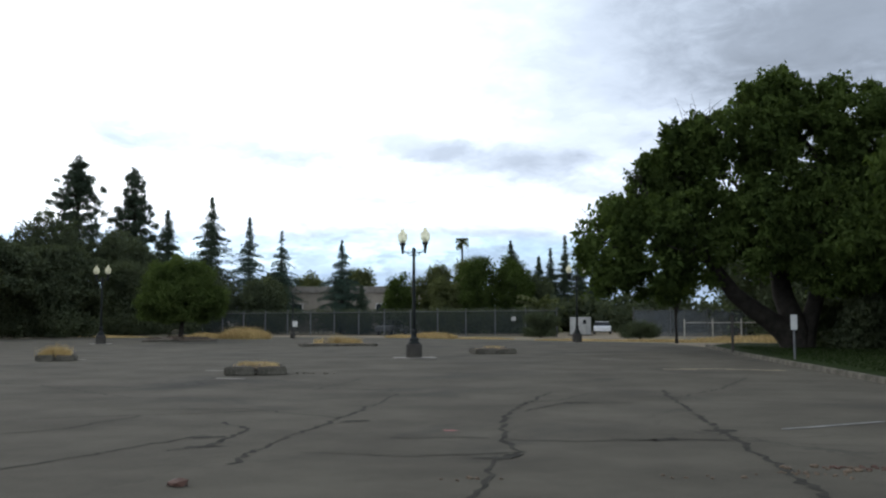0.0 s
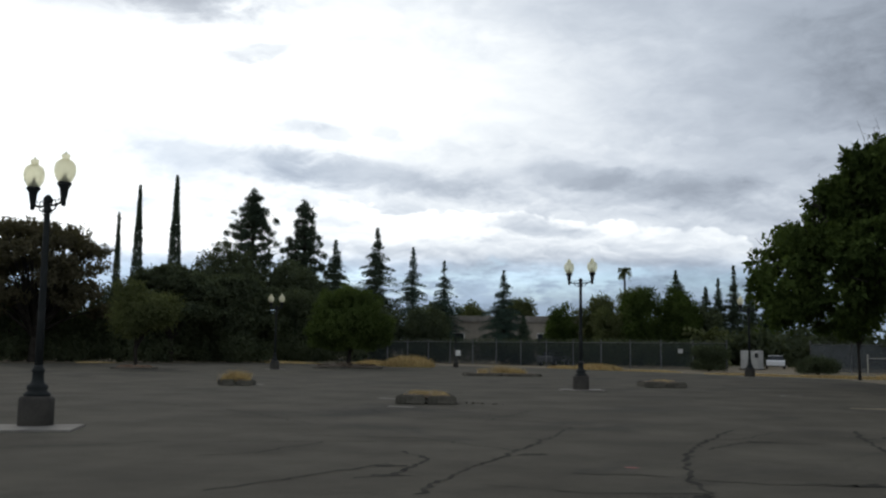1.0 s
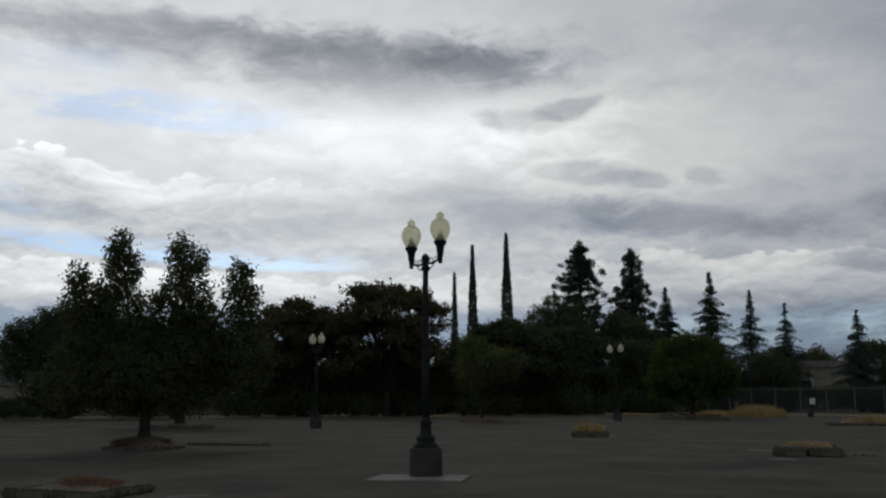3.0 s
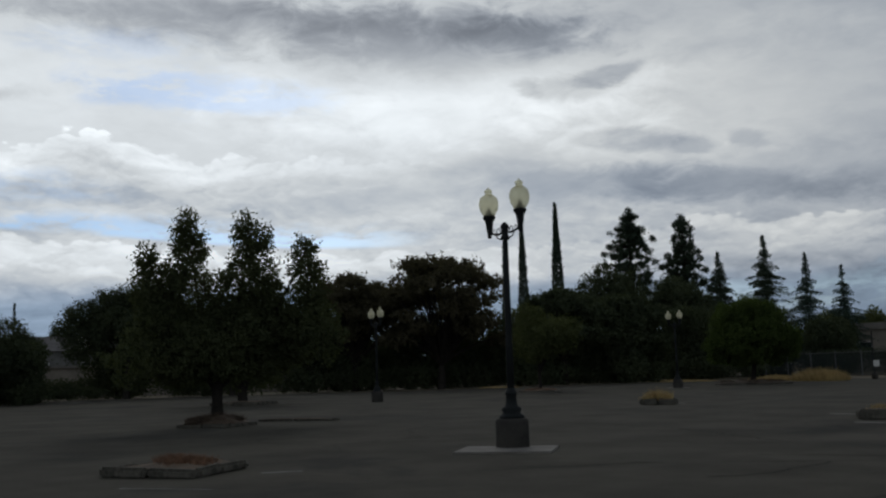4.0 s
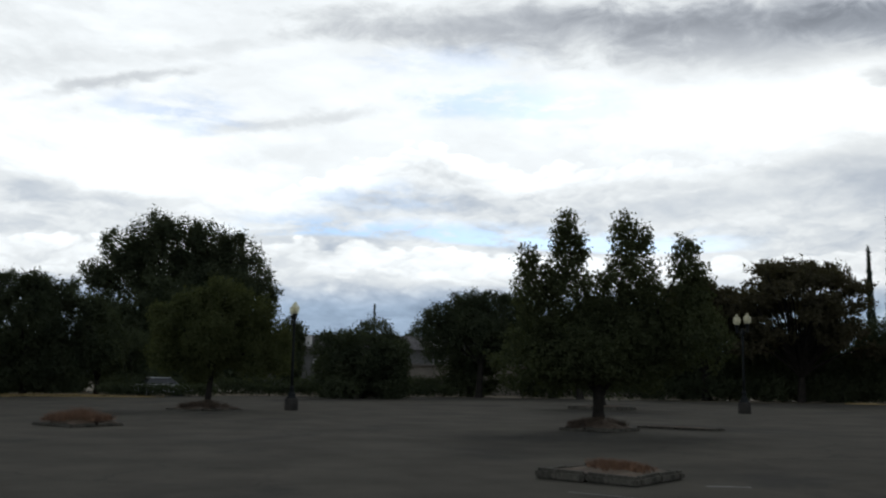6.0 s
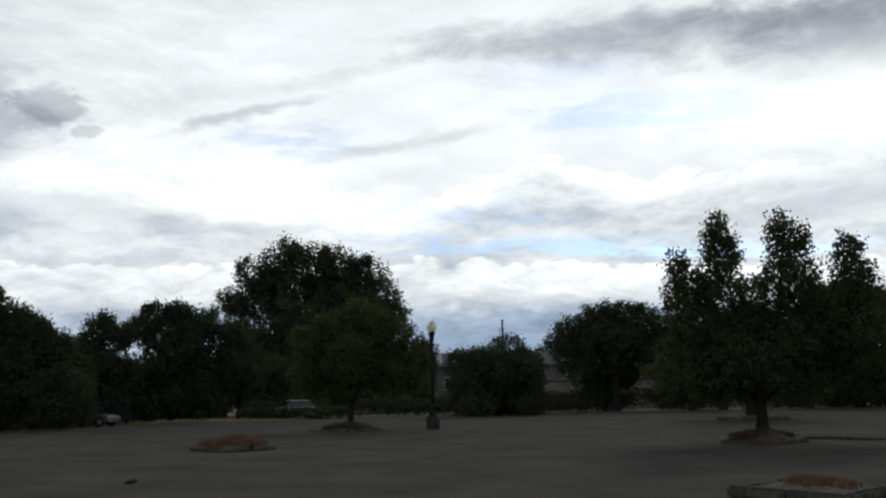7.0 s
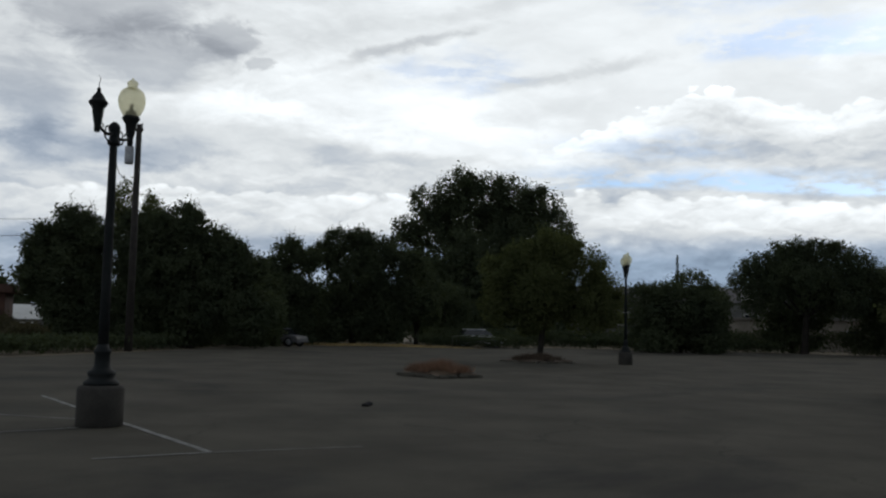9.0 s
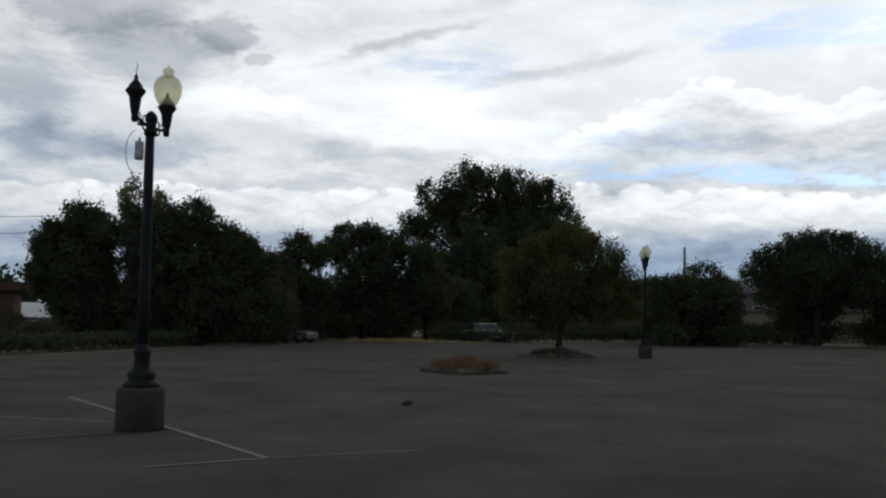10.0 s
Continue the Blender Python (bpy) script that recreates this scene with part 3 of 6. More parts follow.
CRACKS = [
    ([(-5.2, 18.6), (-5.0, 16.4), (-4.9, 14.0), (-4.9, 11.6), (-4.7, 9.4)], 0.07),
    ([(-2.2, 19.5), (-2.5, 16.5), (-2.54, 14.8), (-2.2, 11.8), (-1.87, 10.8), (-2.09, 10.1), (-1.95, 8.9), (-2.0, 6.5)], 0.07),
    ([(-4.3, 10.4), (-3.2, 10.25), (-2.4, 10.5), (-1.9, 10.75)], 0.05),
    ([(-2.2, 11.8), (-1.17, 11.8), (-0.3, 12.1), (0.44, 12.3)], 0.045),
    ([(0.0, 20.5), (0.11, 18.4), (0.3, 15.5), (0.55, 12.8), (0.81, 9.7), (1.0, 7.5)], 0.09),
    ([(-6.4, 13.2), (-5.7, 12.3), (-5.5, 11.0), (-5.8, 10.2)], 0.07),
    ([(-9.5, 14.5), (-7.0, 15.2), (-4.9, 14.0)], 0.05),
    ([(-2.5, 17.0), (-1.9, 17.6), (-1.4, 19.5)], 0.05), ([(-13, 19), (-9, 20.5), (-5.1, 19.4)], 0.06),
    ([(-20, 22), (-14, 20), (-10, 17)], 0.06), ([(-36, 8), (-30, 8.6), (-26, 11)], 0.06), ([(-24, 30), (-18, 27), (-13, 28)], 0.05),
    ([(2.2, 25), (1.2, 21), (0.1, 18.4)], 0.06), ([(-8.7, 11.3), (-8.2, 12.1), (-8.1, 13.9), (-6.6, 14.8)], 0.05), ([(-0.9, 12.1), (0.5, 12.2)], 0.05), ([(-3.6, 11.8), (-2.4, 12.0)], 0.05),
    ([(-6.8, 8.7), (-6.4, 10.1), (-6.0, 11.7)], 0.05), ([(-7.2, 19.5), (-7.2, 23.0)], 0.06), ([(-2.3, 15.5), (-1.9, 16.9), (-0.6, 17.4)], 0.06), ([(-12, 10.5), (-10.5, 12.6), (-8.1, 13.9)], 0.05),
]
for i, (pts, w) in enumerate(CRACKS):
    ribbon("asphalt_crack", pts, w * 0.85, 0.004, SEALANT, "dark open crack in the parking lot asphalt", "crack", i + 3, 0.032, 0.55, 0.14)
LINES = [([(-25.6, -6.4), (-17.5, -2.94)], 0.09), ([(-17.0, -4.1), (-17.5, -2.94)], 0.06), ([(-17.5, -2.9), (-18.0, -1.2)], 0.035), ([(-22.4, -7.4), (-21.2, -5.0)], 0.07),
         ([(-19.3, -5.9), (-20.0, -4.76)], 0.05), ([(1.3, 13.5), (2.85, 14.7)], 0.1), ([(-14.9, 6.5), (-13.6, 7.1)], 0.05), ([(-14.75, 8.75), (-14.4, 9.25)], 0.11)]
for i, (pts, w) in enumerate(LINES):
    ribbon("parking_line", pts, w, 0.008, PAINT, "worn white painted line on the asphalt", "parking line", i + 60, 0.006, 0.1)
for x, y in ((-3.0, 12.6), (-12.5, 26.4), (-1.3, 35.9), (-21.3, 33.2), (-10.6, 22.9)):
    ribbon("paint_patch", [(x - 0.35, y), (x, y + 0.05), (x + 0.4, y - 0.02)] if y > 20 else [(x - 0.07, y), (x, y + 0.02), (x + 0.07, y)], 0.3 if y > 20 else 0.12, 0.009, RED_PAINT if x == -3.0 else PAD,
           "small red paint mark on the asphalt" if x == -3.0 else "pale concrete patch on the asphalt", "paint mark", 90 + int(y), 0.02)
ribbon("leaf_litter", [(0.3, 28.9), (1.6, 29.2), (3.6, 28.7)], 0.5, 0.006, EARTH, "dry brown leaf litter on the asphalt", "leaf litter", 77, 0.1, 0.5)


# ---------------------------------------------------------------- kerbs, islands, dry grass
def kerb_run(name, pts, width, height, mat, label):
    o = thing(name, 0, 0, 0, 0, label, "kerb", kind="structure")
    for a, b in zip(pts, pts[1:]):
        n = max(1, round(math.dist(a, b) / 2.4))
        ang = math.degrees(math.atan2(b[1] - a[1], b[0] - a[0]))
        size = math.dist(a, b) / n
        for i in range(n):
            f = (i + 0.5) / n
            p = part("kerb_stone", boxed(-size / 2 + 0.008, size / 2 - 0.008, -width / 2, width / 2, -0.05, height, bevel=0.02), mat, o)
            p.matrix_basis = pose(a[0] + (b[0] - a[0]) * f, a[1] + (b[1] - a[1]) * f, 0.004, 0, 0, ang)
    return o


kerb_run("kerb", [(6.15, -14), (6.1, 0), (5.3, 18), (5.0, 23), (4.5, 30), (3.7, 41), (3.35, 52)], 0.16, 0.13, KERB, "weathered concrete kerb along the lawn")


def blades(name, rng, n, spread_x, spread_y, tall, mat, thick=0.02, lean=0.35, centre=1.0):
    """Upright grass blades over an ellipse, taller towards the middle."""
    a, r = rng.uniform(0, 2 * math.pi, n), np.sqrt(rng.uniform(0, 1, n))
    x, y = np.cos(a) * r * spread_x, np.sin(a) * r * spread_y
    h = tall * (1 - centre * 0.7 * r ** 2) * rng.uniform(0.45, 1.1, n)
    ang = rng.uniform(0, math.pi, n)
    dx, dy = np.cos(ang) * thick, np.sin(ang) * thick
    lx, ly = rng.normal(size=n) * lean * h, rng.normal(size=n) * lean * h
    z = np.zeros(n)
    v = np.stack((np.stack((x - dx, y - dy, z), 1), np.stack((x + dx, y + dy, z), 1), np.stack((x + lx, y + ly, h), 1)), 1).reshape(-1, 3)
    return mesh_of(name, v, np.arange(3 * n).reshape(-1, 3), mat)


def tufts(name, rng, n, spread_x, spread_y, tall, mat):
    """Uneven tufts of blades scattered over a bed."""
    vs, at = [], 0
    for i in range(n):
        a, r = rng.uniform(0, 2 * math.pi), math.sqrt(rng.uniform(0, 1))
        c = np.array((math.cos(a) * r * spread_x, math.sin(a) * r * spread_y, 0.0))
        k = 110
        h = tall * (1.1 - 0.6 * r) * rng.uniform(0.4, 1.1, k)
        foot = c + np.column_stack((rng.normal(size=(k, 2)) * (0.06 + 0.12 * tall), np.zeros(k)))
        ang = rng.uniform(0, math.pi, k)
        side = np.column_stack((np.cos(ang), np.sin(ang), np.zeros(k))) * 0.01
        top = foot + np.column_stack((rng.normal(size=(k, 2)) * 0.45 * h[:, None], h))
        vs.append(np.stack((foot - side, foot + side, top), 1).reshape(-1, 3))
    v = np.vstack(vs)
    return mesh_of(name, v, np.arange(len(v)).reshape(-1, 3), mat)


def island(x, y, w, d, turn, height, label, seed, grass=None, tall=0.5, stones=True, sunk=False):
    """A kerbed planting island: broken kerb blocks round a bed of soil."""
    rng = np.random.default_rng(seed)
    o = thing("planting_island", x, y, 0, turn, label, "planting island", "planting islands of the lot")
    t = 0.18
    bm = bmesh.new()
    bmesh.ops.create_grid(bm, x_segments=8, y_segments=8, size=1.0)
    for v in bm.verts:
        e = max(0.0, 1 - max(abs(v.co.x), abs(v.co.y)) ** 2)
        v.co = Vector((v.co.x * (w / 2 - t * 0.7), v.co.y * (d / 2 - t * 0.7), height * (0.36 if sunk else 0.72) + e * height * (0.95 if sunk else 0.5) + rng.normal() * (0.03 if sunk else 0.012)))
    part("soil_bed", bm, DARK_WEEDS if grass == DARK_WEEDS else SOIL, o)
    for sx0, sy0, lx, ly in ((0, -d / 2 + t / 2, w, t), (0, d / 2 - t / 2, w, t), (-w / 2 + t / 2, 0, t, d - 2 * t), (w / 2 - t / 2, 0, t, d - 2 * t)):
        n = 2 if stones else 1
        for i in range(n):
            fx, fy = (lx / n, ly) if lx > ly else (lx, ly / n)
            cx = sx0 + (fx * (i - (n - 1) / 2) if lx > ly else 0)
            cy = sy0 + (fy * (i - (n - 1) / 2) if ly >= lx else 0)
            p = part("kerb_block", boxed(-fx / 2 + 0.01, fx / 2 - 0.01, -fy / 2 + 0.01, fy / 2 - 0.01, -0.02, height * rng.uniform(0.8, 1.05) * (0.45 if sunk else 1.0), bevel=0.045), KERB, o)
            p.matrix_basis = pose(cx + rng.normal() * 0.012, cy + rng.normal() * 0.012, 0, rng.normal(), rng.normal(), rng.normal() * 1.2)
    if grass:
        g = solo("dry_grass", tufts("dry_grass", rng, 34 if sunk or grass == RUST_GRASS else 15, w * (0.42 if sunk else 0.3), d * (0.42 if sunk else 0.3), tall, grass), grass,
                 "dry straw-yellow grass growing in the kerbed island" if grass == STRAW else "rust-brown dried weeds in the kerbed island" if grass == RUST_GRASS else "dark brown weeds at the foot of the tree", "dry grass", "", "stuff")
        g.matrix_basis = pose(x, y, height * 0.7, 0, 0, turn)
    return o


GRID = 23.0
island(-10.75, 25.0, 1.65, 1.4, GRID, 0.24, "weathered concrete-kerbed island with straw grass", 1, STRAW, 0.27)
island(-21.6, 32.4, 1.35, 1.2, GRID, 0.22, "low kerbed island with tall yellow grass", 2, STRAW, 0.55)
island(-17.1, 52.9, 4.4, 2.2, GRID, 0.14, "flat brown island with a mound of straw grass", 3, STRAW, 0.62)
island(-6.5, 41.4, 1.8, 1.6, GRID, 0.24, "pale concrete island with sparse dry grass", 4, STRAW, 0.2)
island(-16.15, 8.15, 1.75, 1.6, GRID, 0.155, "concrete-kerbed island with rust-brown weeds", 5, RUST_GRASS, 0.22)
island(-28.0, 16.9, 1.9, 1.8, GRID, 0.24, "dark overgrown soil island round the poplar trunk", 6, DARK_WEEDS, 0.3, sunk=True)
island(-27.9, 20.0, 2.8, 0.7, GRID, 0.07, "low dark raised strip behind the poplar", 13, None)
island(-34.7, 2.85, 2.2, 1.8, GRID, 0.22, "sunken kerbed island heaped with orange-brown dried weeds", 7, RUST_GRASS, 0.42, sunk=True)
island(-48.2, 9.9, 2.7, 2.4, GRID, 0.16, "overgrown soil island round the small tree", 8, DARK_WEEDS, 0.42, sunk=True)
island(-46.8, 31.3, 3.0, 2.4, GRID, 0.18, "soil island round a tree trunk", 9)
island(-41.4, 51.2, 2.6, 2.2, GRID, 0.16, "reddish soil island round the small tree", 10, RUST_GRASS, 0.16, sunk=True)
island(-32.6, 64.6, 5.2, 3.8, GRID, 0.22, "brown overgrown soil island round the rounded tree", 11, DARK_WEEDS, 0.3, sunk=True)

GRASS_STRIPS = [(-31.0, 72.5, 2.6, 1.6, 1.15), (-35.5, 75, 2.4, 1.2, 0.6), (-12, 75.5, 3, 0.8, 0.16), (-4, 69, 4, 0.8, 0.16), (-20, 81, 2, 0.8, 0.3), (2, 66, 5, 1.2, 0.22), (9, 66, 6, 3, 0.55),
                (-48, 82, 6, 1.6, 0.22), (-57, 66, 4, 1.4, 0.14), (-40, 85, 4, 1.2, 0.2), (-80, 7, 3, 8, 0.3), (16, 64, 6, 3, 0.6), (-16.5, 77.5, 2.5, 1, 0.6)]
for i, (x, y, a, b, h) in enumerate(GRASS_STRIPS):
    rng = np.random.default_rng(200 + i)
    g = solo("dry_grass", blades("dry_grass", rng, 3500, a, b, h, STRAW, 0.035, 0.4, 0.8), STRAW, "tall straw-coloured dry grass at the edge of the lot", "dry grass", "", "stuff")
    g.matrix_basis = pose(x, y, -0.06, 0, 0, -30)
rng = np.random.default_rng(300)
pts = np.stack((rng.uniform(5.5, 14, 9000), rng.uniform(20, 50, 9000)), 1)
pts[:, 0] += (35 - pts[:, 1]) * 0.06 - 0.2
h = rng.uniform(0.03, 0.09, 9000)
v = np.stack((np.column_stack((pts[:, 0] - 0.015, pts[:, 1], h * 0 + 0.06)), np.column_stack((pts[:, 0] + 0.015, pts[:, 1], h * 0 + 0.06)),
              np.column_stack((pts + rng.normal(size=(9000, 2)) * 0.03, h + 0.06))), 1).reshape(-1, 3)
solo("lawn_grass", mesh_of("lawn_grass", v, np.arange(27000).reshape(-1, 3), SHADED_LAWN), SHADED_LAWN, "short green grass blades of the lawn, darkened for tree shade", "grass", "", "stuff")


# ---------------------------------------------------------------- lamps
def lamp_post():
    """A twin acorn-globe street lamp, 5 m tall, on a round concrete footing."""
    o = thing("street_lamp", 0, 0, 0, 0, "dark green twin-globe street lamp on a round concrete footing", "street lamp", "twin-globe lamps of the lot")
    part("footing", lathe([(0.30, 0.0), (0.31, 0.02), (0.31, 0.50), (0.29, 0.545), (0.25, 0.56)], 28), CONCRETE, o, "round concrete footing")
    part("base_casting", lathe([(0.235, 0.555), (0.235, 0.60), (0.20, 0.63), (0.165, 0.66), (0.185, 0.70), (0.185, 0.745), (0.135, 0.775), (0.108, 0.83), (0.097, 0.98),
                                (0.116, 1.0), (0.116, 1.03), (0.088, 1.07), (0.076, 1.12)], 24), POLE, o)
    part("pole", lathe([(0.072, 1.1), (0.066, 2.0), (0.057, 3.3), (0.051, 4.0)], 24, 0.12), POLE, o, "fluted tapered dark pole")
    part("cap", lathe([(0.058, 3.91), (0.085, 3.93), (0.085, 3.98), (0.062, 4.01), (0.068, 4.11), (0.085, 4.15), (0.075, 4.2), (0.03, 4.25), (0.0, 4.26)], 20), POLE, o)
    for s in (-1, 1):
        span = 0.49 * s
        lines = [[(Vector((0.05 * s, 0, 4.07)), 0.022), (Vector((0.2 * s, 0, 4.04)), 0.022), (Vector((0.36 * s, 0, 4.07)), 0.022), (Vector((span, 0, 4.12)), 0.026)],
                 [(Vector((0.05 * s, 0, 3.97)), 0.013), (Vector((0.14 * s, 0, 3.94)), 0.013), (Vector((0.24 * s, 0, 3.98)), 0.012), (Vector((0.3 * s, 0, 4.05)), 0.01)],
                 [(Vector(((0.2 + 0.055 * math.cos(a)) * s, 0, 4.1 + 0.055 * math.sin(a))), 0.01) for a in np.linspace(-1.5, 3.4, 9)],
                 [(Vector(((0.36 + 0.04 * math.cos(a)) * s, 0, 4.12 + 0.04 * math.sin(a))), 0.009) for a in np.linspace(-1.5, 3.4, 9)]]
        part("arm", tubes("arm", lines, POLE, 8), POLE, o)
        fit_up = part("fitter", lathe([(0.0, 4), (0.035, 4.01), (0.045, 4.05), (0.042, 4.1), (0.062, 4.19), (0.078, 4.33), (0.122, 4.40), (0.128, 4.41), (0.122, 4.43), (0.10, 4.45)], 20), POLE, o)
        fit_up.location.x = span
        part("lamp_socket", lathe([(0.098, 4.452), (0.075, 4.50), (0.045, 4.54), (0.028, 4.56), (0.026, 4.60), (0.012, 4.63), (0.0, 4.635)], 12), POLE, fit_up, "dark pointed lamp socket")
        gl = part("globe", lathe([(0.10, 4.44), (0.135, 4.49), (0.175, 4.57), (0.192, 4.66), (0.186, 4.74), (0.16, 4.81), (0.115, 4.85), (0.062, 4.865)], 28), GLOBE, o, "cream frosted glass globe")
        gl.location.x = span
        part("finial", lathe([(0.06, 4.855), (0.082, 4.865), (0.082, 4.88), (0.06, 4.89), (0.062, 4.90), (0.078, 4.925), (0.078, 4.945), (0.06, 4.97), (0.024, 4.985), (0.014, 5.01), (0.0, 5.025)], 16), GLOBE, gl)
    return o


ARM = -14.0
lamp = lamp_post()
lamp.matrix_basis = pose(-13.95, 13.87, 0, 0, 0, ARM)
for x, y in ((-8.75, 35.9), (-33.5, 55.4), (-39.9, 34.9), (-47.2, 13.72), (-3.9, 61.8)):
    copy_thing(lamp, pose(x, y, 0, 0, 0, ARM))
broken = copy_thing(lamp, pose(-20.3, -4.55, 0, 0, 0, -18.0) @ Matrix.Diagonal((1, 1, 0.986, 1)))
tagged(broken, "dark street lamp with one cream globe and one broken", "street lamp")
lost = [c for c in broken.children if c.name.startswith("globe")]
lost = max(lost, key=lambda c: c.location.x)
at = lost.location.x
for c in list(lost.children) + [lost]:
    bpy.data.objects.remove(c)
cup = part("broken_cap", lathe([(0.09, 4.395), (0.128, 4.40), (0.12, 4.425), (0.092, 4.452), (0.075, 4.48), (0.045, 4.51)], 9), POLE, broken, "dark metal cap left after the globe broke")
cup.location.x = at
rod = part("bare_rod", tubes("bare_rod", [[(Vector((0, 0, 4.6)), 0.007), (Vector((0.004, 0, 4.68)), 0.007), (Vector((-0.02, 0.01, 4.74)), 0.006), (Vector((0.02, 0.0, 4.79)), 0.003)]], STEEL, 6), STEEL, broken, "bare bent wire rod")
rod.location.x = at
pads = [(-13.75, 13.45, 1.75, 1.3, 30), (-8.7, 35.8, 1.6, 1.2, 20), (-33.5, 55.4, 1.3, 1.3, 20), (-3.9, 61.8, 1.2, 1.2, 20)]
for x, y, w, d, a in pads:
    solo("concrete_pad", boxed(-w / 2, w / 2, -d / 2, d / 2, -0.03, 0.035, bevel=0.012), PAD, "flat pale concrete pad under a street lamp", "concrete pad", "lamp pads", m=pose(x, y, 0.004, 0, 0, a))

# ---------------------------------------------------------------- sign posts
s = thing("sign_post", 4.95, 34.9, 0.06, 0, "white blank sign board on a grey steel post in the lawn", "sign")
part("post", boxed(-0.03, 0.03, -0.03, 0.03, 0, 1.5, bevel=0.008), FENCE_STEEL, s)
part("sign_board", boxed(-0.11, 0.11, -0.05, -0.034, 1.02, 1.54, bevel=0.006), SIGN_WHITE, s, "weathered white board")
s = thing("marker_post", 3.55, 41.2, 0.1, 0, "dark slim timber post beside the kerb", "post")
part("post", boxed(-0.05, 0.05, -0.05, 0.05, 0, 1.5, bevel=0.012), WOODPOLE, s)
s = thing("sign_pole", -27.9, 75.2, 0, 0, "slim grey pole with a small white sign and round footing", "sign")
part("footing", lathe([(0.22, 0), (0.22, 0.42), (0.18, 0.46)], 16), CONCRETE, s)
part("pole", lathe([(0.06, 0.4), (0.05, 3.6), (0.0, 3.62)], 10), POLE, s)
part("sign_plate", boxed(0.0, 0.42, -0.09, -0.07, 0.95, 1.4, bevel=0.006), WALL_WHITE, s, "small white plate")


# ---------------------------------------------------------------- fence
def fence(name, a, b, height, bay, label, cloth=CLOTH, mat=FENCE_STEEL):
    size = math.dist(a, b)
    n = round(size / bay)
    o = thing(name, a[0], a[1], -0.06, math.degrees(math.atan2(b[1] - a[1], b[0] - a[0])), label, "fence", kind="structure")
    w = size / n
    post = lathe([(0.045, 0), (0.045, height + 0.25), (0.05, height + 0.26), (0.0, height + 0.3)], 8)
    first = part("post", post, mat, o)
    for i in range(1, n + 1):
        p = new("post", first.data)
        p.parent, p.location.x = o, i * w
    rail = part("rail", tubes("rail", [[(Vector((0, 0, height)), 0.025), (Vector((w, 0, height)), 0.025)]], mat, 6), mat, o)
    for i in range(1, n):
        p = new("rail", rail.data)
        p.parent, p.location.x = o, i * w
    if cloth:
        panel = part("screen_panel", boxed(0.05, w - 0.05, 0.02, 0.03, 0.05, height - 0.03), cloth, o, "windscreen cloth panel")
        for i in range(1, n):
            p = tagged(new("screen_panel", panel.data), "windscreen cloth panel")
            p.parent, p.location.x = o, i * w
    else:
        part("wire", tubes("wire", [[(Vector((0, 0, z)), 0.007), (Vector((size, 0, z)), 0.007)] for z in (0.3, 0.65, 1.0)], FENCE_STEEL, 5), FENCE_STEEL, o)
    for k in range(2):
        part("barbed_wire", tubes("barbed_wire", [[(Vector((0, -0.1 * k, height + 0.12 + 0.12 * k)), 0.006), (Vector((size, -0.1 * k, height + 0.12 + 0.12 * k)), 0.006)]], mat, 4), mat, o) if cloth else None
    return o


fence("fence_1", (-52, 99.5), (-6.7, 82.7), 2.3, 3.0, "tall chain-link fence with dark windscreen cloth")
fence("fence_2", (-0.2, 84.5), (34, 84), 2.3, 3.0, "tall chain-link fence with grey windscreen cloth", CLOTH_GREY)
fence("fence_3", (3.5, 74.5), (26, 72.5), 1.25, 2.0, "low wire fence with tan posts in dry grass", None, material("tan_post", (0.24, 0.22, 0.18), (0.38, 0.36, 0.31), 2.0))
solo("fence_sign", boxed(-0.22, 0.22, -0.02, 0.02, -0.18, 0.18, bevel=0.006), SIGN_WHITE, "small white sign fixed to the fence", "sign", m=pose(-10.6, 83.95, 1.55, 0, 0, -20))


# ---------------------------------------------------------------- buildings
def house(name, x, y, turn, w, d, h, roof_h, label, wall, roof, flat=False, over=0.5, windows=()):
    o = thing(name, x, y, -0.06, turn, label, "building")
    bm = boxed(-w / 2, w / 2, -d / 2, d / 2, 0, h)
    part("wall", bm, wall, o)
    if flat:
        part("roof", boxed(-w / 2 - over, w / 2 + over, -d / 2 - over, d / 2 + over, h, h + roof_h, bevel=0.04), roof, o)
    else:
        bm = bmesh.new()
        c = [bm.verts.new(p) for p in ((-w / 2 - over, -d / 2 - over, h), (w / 2 + over, -d / 2 - over, h), (w / 2 + over, d / 2 + over, h), (-w / 2 - over, d / 2 + over, h),
                                       (-w / 2 - over * 0.2, 0, h + roof_h), (w / 2 + over * 0.2, 0, h + roof_h))]
        for f in ((0, 1, 5, 4), (2, 3, 4, 5), (1, 2, 5), (3, 0, 4), (3, 2, 1, 0)):
            bm.faces.new([c[i] for i in f])
        part("roof", bm, roof, o)
    for wx, wz, ww, wh in windows:
        fr = part("window", boxed(wx - ww / 2 - 0.08, wx + ww / 2 + 0.08, -d / 2 - 0.06, -d / 2 + 0.05, wz - wh / 2 - 0.08, wz + wh / 2 + 0.08, bevel=0.01), WALL_WHITE, o)
        part("pane", boxed(wx - ww / 2, wx + ww / 2, -d / 2 - 0.075, -d / 2 - 0.062, wz - wh / 2, wz + wh / 2), DARKGLASS, fr)
    return o


